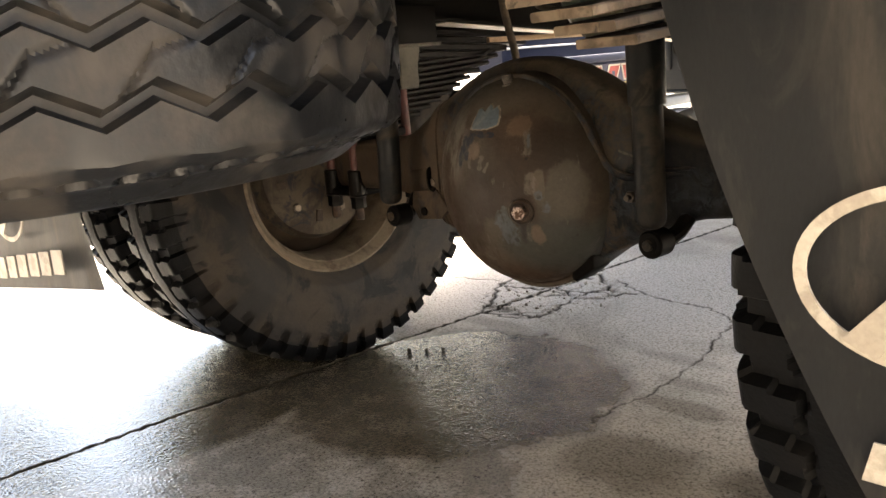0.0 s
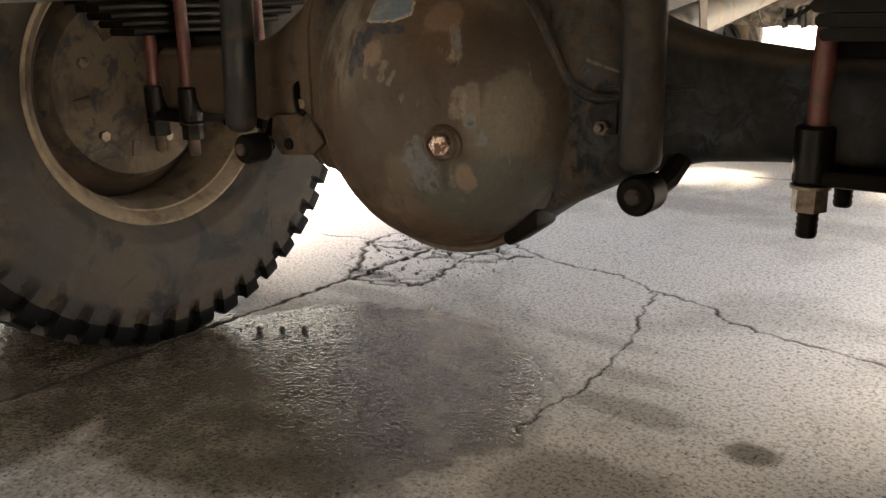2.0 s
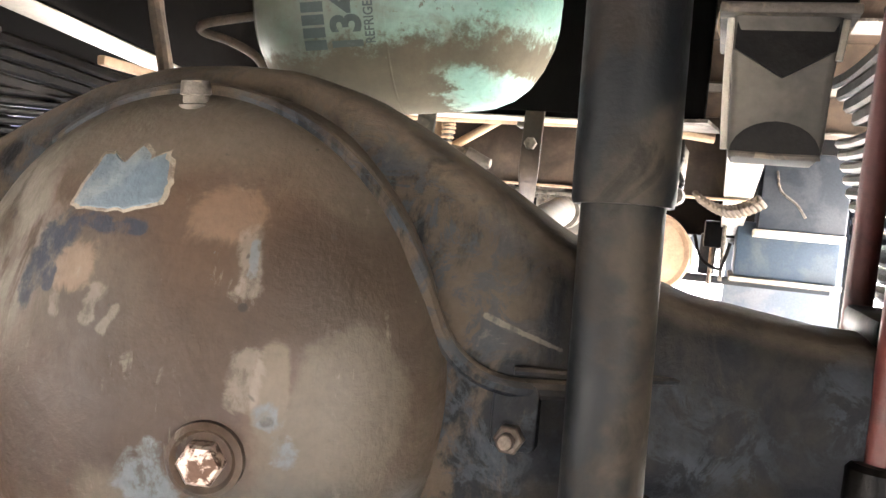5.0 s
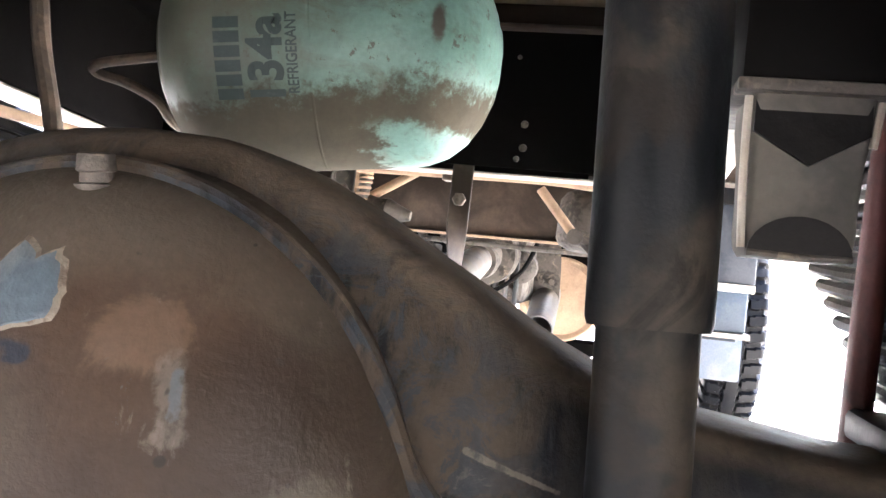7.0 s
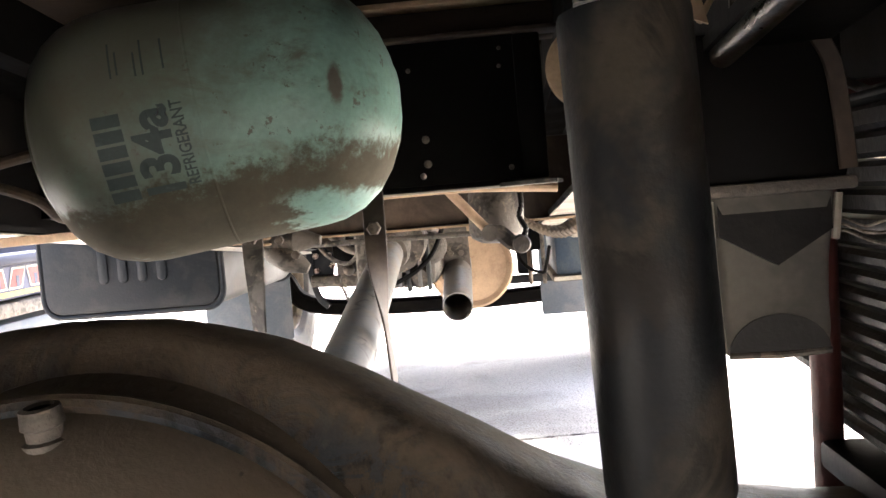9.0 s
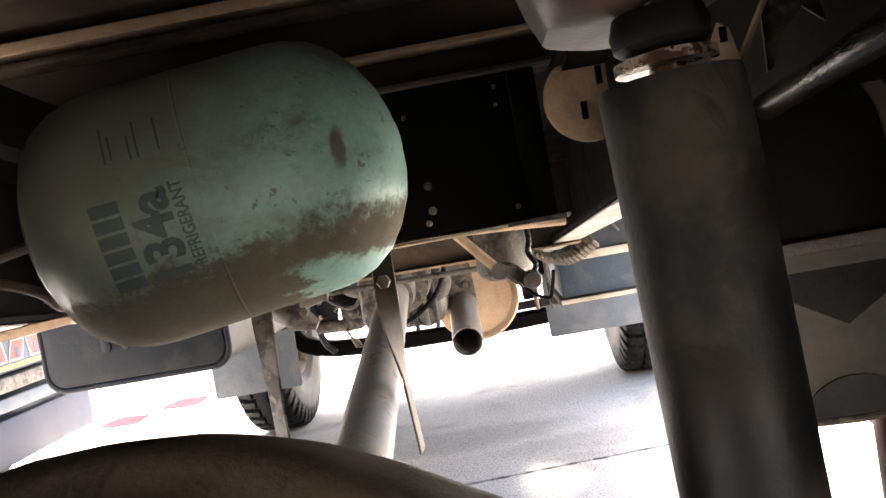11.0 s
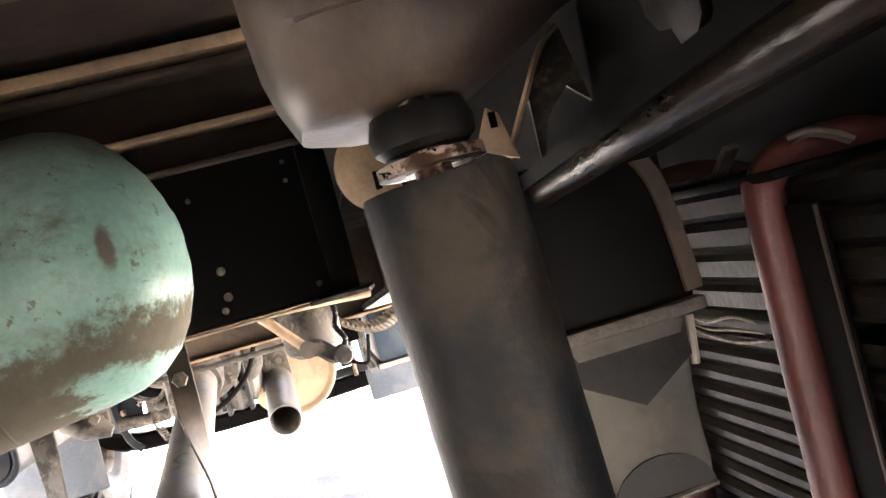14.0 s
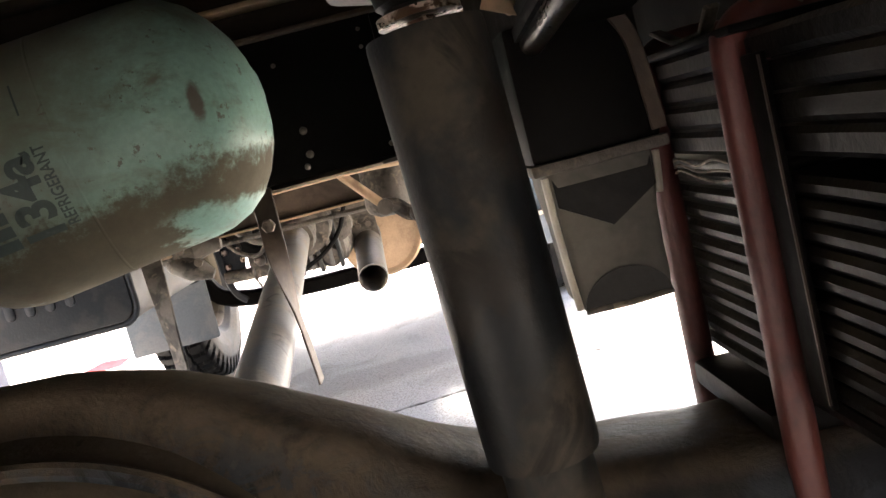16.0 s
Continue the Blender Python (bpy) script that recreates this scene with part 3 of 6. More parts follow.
def plate(outline, at, u, v, thick, bevel=0.0):
    """A sheet cut to an outline of (u, v), thick along u x v."""
    bm = bmesh.new()
    at, u, v = Vector(at), Vector(u).normalized(), Vector(v).normalized()
    n = u.cross(v).normalized()
    lo = [bm.verts.new(at + u * a + v * b - n * thick / 2) for a, b in outline]
    f = bm.faces.new(lo)
    r = bmesh.ops.extrude_face_region(bm, geom=[f])
    for e in r["geom"]:
        if isinstance(e, bmesh.types.BMVert):
            e.co += n * thick
    if bevel:
        bmesh.ops.bevel(bm, geom=bm.edges[:], offset=bevel, segments=2, affect='EDGES', profile=0.5)
    return bm


def rounded(w, h, r, n=5):
    out = []
    for cx, cy, a0 in ((w / 2 - r, h / 2 - r, 0), (-w / 2 + r, h / 2 - r, 90), (-w / 2 + r, -h / 2 + r, 180), (w / 2 - r, -h / 2 + r, 270)):
        for k in range(n + 1):
            a = radians(a0 + 90 * k / n)
            out.append((cx + r * math.cos(a), cy + r * math.sin(a)))
    return out


def grid_mesh(name, co, nu, nv, wrap_u=False, wrap_v=False):
    """A mesh over an nu x nv field of places (nu rows of nv)."""
    me = bpy.data.meshes.new(name)
    idx = np.arange(nu * nv).reshape(nu, nv)
    a = idx if wrap_u else idx[:-1]
    b = np.roll(idx, -1, 0) if wrap_u else idx[1:]
    if not wrap_v:
        q = np.stack([a[:, :-1], b[:, :-1], b[:, 1:], a[:, 1:]], -1).reshape(-1, 4)
    else:
        q = np.stack([a, b, np.roll(b, -1, 1), np.roll(a, -1, 1)], -1).reshape(-1, 4)
    me.vertices.add(nu * nv)
    me.vertices.foreach_set("co", np.asarray(co, dtype=np.float32).ravel())
    me.loops.add(q.size)
    me.loops.foreach_set("vertex_index", q.ravel().astype(np.int32))
    me.polygons.add(len(q))
    me.polygons.foreach_set("loop_start", np.arange(0, q.size, 4, dtype=np.int32))
    me.update(calc_edges=True)
    me.validate()
    return me


# ---- plan ----
X0 = -0.69                    # the truck's middle line
AY, AZ = 1.66, 0.545          # the rear axle
WY, WZ, TR, LR = 1.598, 0.523, 0.512, 0.530   # wheel middle, radius of the spare and of the lug tyres


def rail_z(y):
    """The under side of the frame, which leans down towards the cab."""
    return 0.925 - 0.08 * (y - 1.55)


def mx(x, s):
    """The place x, or its mirror on the other side of the truck."""
    return x if s > 0 else 2 * X0 - x


# ---- ground ----
def segment_distance(px, py, line):
    d = np.full(px.shape, 9.0)
    for (ax, ay), (bx, by) in zip(line, line[1:]):
        vx, vy = bx - ax, by - ay
        t = np.clip(((px - ax) * vx + (py - ay) * vy) / (vx * vx + vy * vy), 0, 1)
        d = np.minimum(d, np.hypot(px - ax - t * vx, py - ay - t * vy))
    return d


def wander(points, n, amp, seed):
    rnd = random.Random(seed)
    out = []
    for (ax, ay), (bx, by) in zip(points, points[1:]):
        for k in range(n):
            t = k / n
            j = amp if k else 0
            out.append((ax + (bx - ax) * t + rnd.uniform(-j, j), ay + (by - ay) * t + rnd.uniform(-j, j)))
    return out + [points[-1]]


def build_ground():
    rnd = random.Random(5)
    joints = [[(-1.37, -2.0), (-1.385, 1.0), (-1.36, 1.75), (-1.345, 2.1), (-1.32, 3.6), (-1.34, 5.2), (-1.34, 7)], [(-5.0, 3.5), (-0.80, 3.94), (0.1, 4.05), (4.0, 4.5)]]
    cracks = [wander([(-1.215, 2.62), (-1.02, 2.51), (-0.89, 2.49), (-0.766, 2.478), (-0.655, 2.41), (-0.508, 2.373), (-0.447, 2.308), (-0.357, 2.284), (-0.146, 2.251), (0.3, 2.10), (0.9, 2.2)], 9, 0.010, 1),
              wander([(-0.655, 2.41), (-0.632, 2.332), (-0.604, 2.20), (-0.568, 2.057), (-0.550, 1.855), (-0.567, 1.70), (-0.56, 1.62)], 8, 0.010, 2),
              wander([(-1.355, 2.09), (-1.415, 2.196), (-1.54, 2.375), (-1.531, 2.534), (-1.38, 2.53), (-1.307, 2.65), (-1.158, 2.49)], 7, 0.014, 3),
              wander([(-1.34, 2.10), (-1.254, 2.103), (-1.160, 2.145), (-1.19, 2.29), (-1.205, 2.44), (-1.16, 2.49)], 7, 0.014, 4),
              wander([(-2.5, 2.02), (-1.764, 2.357), (-1.56, 2.40)], 10, 0.012, 6),
              wander([(-1.50, 2.36), (-1.42, 2.37), (-1.33, 2.43), (-1.20, 2.44), (-1.05, 2.50)], 7, 0.014, 7)]
    x0, x1, y0, y1, st = -1.95, 0.35, 0.3, 4.5, 0.004
    xs = np.arange(x0, x1 + st / 2, st)
    ys = np.concatenate([np.arange(y0, 2.9, st), np.arange(2.9, y1 + 0.005, 0.010)])
    y1 = ys[-1]
    gx, gy = np.meshgrid(xs, ys, indexing="ij")
    z = 0.0012 * np.sin(gx * 7.1 + 1.3 * np.sin(gy * 5.3)) * np.sin(gy * 6.3)
    grime = np.zeros(gx.shape)
    for k, line in enumerate(joints):
        d = segment_distance(gx + 0.003 * np.sin(gy * 37 + 2 * np.sin(gy * 91)), gy, line)
        w = 0.0052 * (1 + 0.35 * np.sin(gy * 63 + 3 * np.sin(gx * 29 + gy * 17)))
        z -= 0.006 * np.clip(1.2 - d / w, 0, 1)
        grime = np.maximum(grime, np.clip(1.9 - d / w, 0, 1))
    for k, line in enumerate(cracks):
        d = segment_distance(gx, gy, line)
        w = (0.0058 if k in (2, 3, 5) else (0.0018 if k == 1 else 0.0027)) * (1 + 0.5 * np.sin(gx * 47 + 2 * np.sin(gy * 31)))
        z -= 0.006 * np.clip(1 - d / w, 0, 1)
        grime = np.maximum(grime, np.clip(1.25 - d / (w + 0.0013), 0, 1))
    # the broken corner of the slab has sunk and crumbled
    hole = np.clip(1.2 - np.hypot((gx + 1.30) / 0.20, (gy - 2.36) / 0.25), 0, 1)
    seeds = [(rnd.uniform(-1.58, -1.05), rnd.uniform(2.08, 2.68), rnd.uniform(-1, 1), rnd.uniform(-1, 1), rnd.uniform(-1, 1)) for k in range(20)]
    near, second = np.full(gx.shape, 9.0), np.full(gx.shape, 9.0)
    lump = np.zeros(gx.shape)
    wx, wy = gx + 0.012 * np.sin(gy * 53 + 2 * np.sin(gx * 41)), gy + 0.012 * np.sin(gx * 47 + 2 * np.sin(gy * 59))
    for sx, sy, sh_, tx, ty in seeds:
        d = np.hypot(wx - sx, wy - sy)
        second = np.minimum(second, np.maximum(d, near))
        lump = np.where(d < near, 0.004 * sh_ + 0.04 * (tx * (gx - sx) + ty * (gy - sy)), lump)
        near = np.minimum(near, d)
    gap = second - near
    z += np.clip(hole * 2, 0, 1) * (lump - 0.003) - np.clip(hole * 3, 0, 1) * 0.012 * np.clip(1 - gap / 0.008, 0, 1)
    pit = np.sin(gx * 61 + 3 * np.sin(gy * 43)) * np.sin(gy * 57 + 2 * np.sin(gx * 37))
    grime = np.maximum(grime, np.clip(hole * 3, 0, 1) * np.clip(1.2 - gap / 0.006, 0, 1) * np.clip(0.55 + pit, 0, 1))
    edge = np.minimum.reduce([gx - x0, x1 - gx, gy - y0, y1 - gy])
    z *= np.clip(edge / 0.05, 0, 1)
    me = grid_mesh("ground", np.stack([gx, gy, z], -1), len(xs), len(ys))
    at = me.attributes.new("grime", 'FLOAT', 'POINT')
    at.data.foreach_set("value", grime.ravel().astype(np.float32))
    # the rest of the yard out to the horizon, joined to the near field
    bm = bmesh.new()
    bm.from_mesh(me)
    X0_, X1_, Y0_, Y1_ = xs[0], xs[-1], ys[0], ys[-1]
    far = 400.0
    for a, b, c, d in ((-far, X0_, -far, far), (X1_, far, -far, far), (X0_, X1_, -far, Y0_), (X0_, X1_, Y1_, far)):
        bm.faces.new([bm.verts.new((p, q, 0)) for p, q in ((a, c), (b, c), (b, d), (a, d))])
    bm.to_mesh(me)
    bm.free()
    g = part("ground", me, M_CONCRETE, smooth=0)
    me.shade_smooth()
    tagged(g, "worn concrete yard with wet patches, slab joints and cracks", "ground", kind="structure")
    bm = bmesh.new()
    for k in range(120):
        a, r = rnd.uniform(0, 6.28), math.sqrt(rnd.random())
        x, y = -1.28 + 0.24 * r * math.cos(a), 2.36 + 0.27 * r * math.sin(a)
        s = rnd.choice((0.004, 0.005, 0.006, 0.008, 0.014)) * rnd.uniform(0.7, 1.3)
        m = Matrix.Translation((x, y, s * 0.25)) @ Euler((rnd.uniform(0, 3), rnd.uniform(0, 3), rnd.uniform(0, 6))).to_matrix().to_4x4() @ Matrix.Diagonal((s, s * 0.8, s * 0.5, 1))
        bmesh.ops.create_icosphere(bm, subdivisions=1, radius=0.5, matrix=m)
    rub = part("rubble", bm, mat("rubble", (0.36, 0.32, 0.26), (0.20, 0.17, 0.13), scale=60, rough=0.9, cover=(0.4, 0.6)), smooth=0)
    tagged(rub, "loose grey concrete crumbs on the broken slab corner", "rubble", kind="stuff")

    dark = mat("pebble", (0.030, 0.028, 0.025), (0.050, 0.045, 0.038), scale=60, rough=0.5)
    for x, y, r in ((-1.255, 1.70, 0.014), (-1.218, 1.732, 0.012), (-1.18, 1.76, 0.013)):
        bm = bmesh.new()
        bmesh.ops.create_icosphere(bm, subdivisions=2, radius=r * 0.55, matrix=Matrix.Translation((x, y, r * 0.30)) @ Matrix.Diagonal((1, 0.8, 0.75, 1)))
        for v in bm.verts:
            v.co += Vector((rnd.uniform(-1, 1), rnd.uniform(-1, 1), rnd.uniform(-0.6, 0.6))) * r * 0.06
        tagged(part("pebble", bm, dark), "small dark pebble lying on the wet concrete", "pebble", "pebbles on the slab")


build_ground()


def rear_light_block():
    """An added plain wall, never in view, that blocks light from behind the truck."""
    wl = part("light_block_rear", box(-9.0, 8.0, -1.85, -1.60, 0.0, 4.2), mat("plain_block_wall", (0.085, 0.075, 0.062), (0.055, 0.048, 0.040), scale=1.2, rough=0.9, bump=0.2, fine=40), smooth=0)
    tagged(wl, "plain brown-grey wall added out of view to block light from behind", "wall", kind="structure")


rear_light_block()


# ---- tyres and wheels ----
def tyre_mesh(name, R, width, rim, relief, nu=540, fine=150, zig=None, belly=1.06):
    """A tyre about the x axis: sidewalls, shoulders and a tread cut by relief(angle, place across, radius)."""
    h = width / 2
    pts = [(rim - 0.012, h * 0.60), (rim + 0.006, h * 0.74), (rim + 0.018, h * 0.80), (rim + 0.05, h * 0.97), (rim + (R - rim) * 0.45, h * belly), (rim + (R - rim) * 0.66, h * (belly - 0.01)),
           (R - 0.055, h * 0.99), (R - 0.035, h * 0.955), (R - 0.016, h * 0.90), (R - 0.006, h * 0.82), (R - 0.002, h * 0.4), (R, 0.0)]
    prof = pts + [(r, -w) for r, w in pts[-2::-1]]
    p = np.array(prof)
    d = np.concatenate([[0], np.cumsum(np.hypot(*np.diff(p, axis=0).T))])
    s = np.linspace(0, d[-1], fine)
    r, w = np.interp(s, d, p[:, 0]), np.interp(s, d, p[:, 1])
    nr, nw = np.gradient(w), -np.gradient(r)
    ln = np.hypot(nr, nw)
    nr, nw = -nr / ln, -nw / ln
    th = np.linspace(0, 2 * np.pi, nu, endpoint=False)
    T, Rr = np.meshgrid(th, r, indexing="ij")
    W = np.broadcast_to(w, T.shape)
    depth = relief(T, W, Rr)
    rr, ww = Rr - depth * nr, W - depth * nw
    if zig:
        ww = ww + zig[1] * (tri(T * zig[0] / (2 * np.pi)) * 2 - 1) * np.clip((h * 0.86 - np.abs(W)) / 0.03, 0, 1) * (Rr > R - 0.03)
    co = np.stack([ww, rr * np.cos(T), rr * np.sin(T)], -1)
    me = grid_mesh(name, co, nu, fine, wrap_u=True)
    side = ((r[:-1] + r[1:]) / 2 < R - 0.050).astype(np.int32)
    me.materials.append(M_TREAD[name])
    me.materials.append(M_RUBBER_WALL if name == "lug_tyre" else M_SPARE)
    me.polygons.foreach_set("material_index", np.tile(side, nu))
    return me


M_TREAD = {"lug_tyre": M_RUBBER, "rib_tyre": M_SPARE}


def tri(x):
    return np.abs((x % 1.0) * 2 - 1)


def lug_tread(T, W, R):
    n = 46
    a = T * n / (2 * np.pi) + np.where(W > 0, 0.5, 0.0) + np.abs(W) * 2.2
    slot = (np.abs((a % 1.0) - 0.5) < 0.19)
    aw = np.abs(W)
    side = slot & (aw > 0.040) & (R > LR - 0.086)
    zig = np.abs(aw - 0.030 - 0.007 * tri(T * n / (2 * np.pi)))
    rib = (zig < 0.0045) & (R > LR - 0.02)
    return np.where(side, 0.016 * np.clip((R - (LR - 0.086)) / 0.03, 0, 1), np.where(rib, 0.013, 0.0))


def rib_tread(T, W, R):
    """Ribs parted by zigzag grooves, as on a road tyre, with sipes and dimples on the shoulder."""
    ph = T * 33 / (2 * np.pi)
    d = np.zeros_like(T)
    for c in (0.066, 0.0, -0.066):
        d = np.maximum(d, 0.015 * np.clip((0.0085 - np.abs(W - c)) / 0.0025, 0, 1) * (R > TR - 0.03))
    f = (ph % 1.0)
    sipe = np.clip(1.6 - np.abs(((f - 14.0 * (np.abs(W) - 0.033)) % 1.0) - 0.5) / 0.045, 0, 1) * (np.abs(W) < 0.060) * (np.abs(W) > 0.006) * (R > TR - 0.02)
    d = np.maximum(d, sipe * 0.004)
    g = (T * 66 / (2 * np.pi)) % 1.0
    dots = np.clip((0.0125 - np.hypot((g - 0.5) * 0.0487 * 0.65, (R - (TR - 0.033)) * 0.8)) / 0.004, 0, 1) * (np.abs(W) > 0.11)
    return np.maximum(d, dots * 0.013)


ME_LUG = tyre_mesh("lug_tyre", LR, 0.250, 0.262, lug_tread)
ME_RIB = tyre_mesh("rib_tyre", TR, 0.272, 0.262, rib_tread, nu=1320, fine=200, zig=(33, 0.0115), belly=1.16)


def build_wheel(axle, at, face, label, tyre_me, deep=True):
    """A steel disc wheel about the x axis, on an axle; face +1: the hub side looks to +x."""
    f = face
    w = part("wheel", lathe([(-0.055 * f, 0.236), (-0.05 * f, 0.225), (-0.01 * f, 0.19), (0.0, 0.15), (-0.005 * f, 0.05), (-0.02 * f, 0.05), (-0.016 * f, 0.15), (-0.03 * f, 0.195), (-0.065 * f, 0.232), (-0.055 * f, 0.236)], at, (1, 0, 0), 60), M_FRAME_DUSTY, axle, label)
    t = part("tyre", tyre_me, M_RUBBER, w)
    t.matrix_basis = Matrix.Translation(Vector(at))
    t.matrix_parent_inverse = base_of(w).inverted()
    rim = [(0.088, 0.268), (0.094, 0.276), (0.100, 0.276), (0.103, 0.270), (0.096, 0.262), (0.080, 0.250), (0.060, 0.243), (0.0, 0.240), (-0.06, 0.243), (-0.085, 0.262), (-0.095, 0.276), (-0.1, 0.268),
           (-0.09, 0.255), (-0.06, 0.236), (0.0, 0.232), (0.05, 0.236), (0.078, 0.246), (0.088, 0.268)]
    part("rim", lathe([(a * f, r) for a, r in rim], at, (1, 0, 0), 72), M_RIM, w, "dust-covered steel rim")
    if deep:
        part("brake_drum", lathe([(-0.03 * f, 0.0), (0.030 * f, 0.0), (0.030 * f, 0.16), (0.026 * f, 0.178), (0.012 * f, 0.184), (0.0, 0.192), (-0.03 * f, 0.192), (-0.03 * f, 0.0)], at, (1, 0, 0), 60), M_HUB, w, "dusty brake drum back plate")
        for k in range(10):
            a = 2 * math.pi * (k + 0.3) / 10
            c = Vector(at) + Vector((0.028 * f, 0.125 * math.cos(a), 0.125 * math.sin(a)))
            if k % 2:
                bm = box(-0.004, 0.006, -0.011, 0.011, -0.017, 0.017, 0.003)
            else:
                bm = hexnut((0, 0, 0), (f, 0, 0), 0.02, 0.010)
            bmesh.ops.transform(bm, verts=bm.verts, matrix=Matrix.Translation(c) @ pose(0, 0, 0, math.degrees(a) + 90))
            part("bolt", bm, M_NUT if k % 2 == 0 else M_FRAME_DUSTY, w)
    return w


def wheels(axle, front):
    if front:
        build_wheel(front, (X0 - 0.90, 5.4, WZ), 1, "dusty front wheel with a black tyre", ME_LUG)
        build_wheel(front, (X0 + 0.90, 5.4, WZ), -1, "dusty front wheel with a black tyre", ME_LUG)
        return
    for s, inner, outer in ((1, X0 + 0.875, X0 + 1.180), (-1, X0 + 0.790, X0 + 1.110)):
        build_wheel(axle, (mx(inner, s), WY, WZ), -s, "black lug tyre on a dusty rim, inner wheel of a pair", ME_LUG)
        build_wheel(axle, (mx(outer, s), WY, WZ), -s, "black lug tyre, outer wheel of a pair", ME_LUG, False)


def spare_wheel():
    w = thing("spare_wheel", (X0, SPARE[1], SPARE[2] - 0.12), "spare wheel with a grey zigzag tread hung flat under the bed", "spare wheel")
    t = part("tyre", ME_RIB, M_SPARE, w)
    t.matrix_basis = Matrix.Translation(SPARE) @ pose(0, 0, 0, 0, 90, 0)
    t.matrix_parent_inverse = base_of(w).inverted()
    part("rim", lathe([(-0.1, 0.27), (-0.1, 0.262), (-0.06, 0.24), (0.06, 0.24), (0.1, 0.262), (0.1, 0.27), (0.085, 0.255), (0.05, 0.232), (-0.05, 0.232), (-0.085, 0.255), (-0.1, 0.27)], SPARE, (0, 0, 1), 64), M_RIM, w)
    part("wheel_disc", lathe([(0.02, 0.236), (0.0, 0.2), (0.03, 0.15), (0.03, 0.06), (0.04, 0.06), (0.04, 0.15), (0.012, 0.2), (0.03, 0.236), (0.02, 0.236)], SPARE, (0, 0, 1), 48), M_HUB, w)
    part("carrier", sweep([(X0 - 0.55, SPARE[1], SPARE[2] + 0.17), (X0 + 0.5, SPARE[1], SPARE[2] + 0.17)], flat(0.06, 0.03)), M_BLACK, w)
    part("hanger_bolt", rod((X0, SPARE[1], SPARE[2] + 0.0), (X0, SPARE[1], rail_z(SPARE[1]) + 0.22), 0.012), M_NUT, w)


SPARE = (X0 + 0.015, 0.61, 0.835)
spare_wheel()


# ---- rear axle ----
CASE_D = (0.0, 0.06, 0.085, 0.13, 0.18, 0.21, 0.26, 0.30, 0.35, 0.40, 0.50, 0.75)
CASE_TOP = (0.783, 0.779, 0.773, 0.760, 0.736, 0.718, 0.690, 0.664, 0.639, 0.621, 0.606, 0.600)
CASE_LOW = (0.291, 0.296, 0.304, 0.326, 0.362, 0.384, 0.410, 0.430, 0.450, 0.463, 0.470, 0.470)


def housing_half(d):
    """Half heights (up, down) and half depth of the banjo housing at d from its middle."""
    up = float(np.interp(d, CASE_D, CASE_TOP)) - AZ
    dn = AZ - float(np.interp(d, CASE_D, CASE_LOW))
    return up, dn, 0.074 + 0.008 * max(0.0, 1 - d / 0.35)


def tube_shift(d):
    f = min(1.0, max(0.0, (abs(d) - 0.26) / 0.22))
    return 0.045 * f * f * (3 - 2 * f)


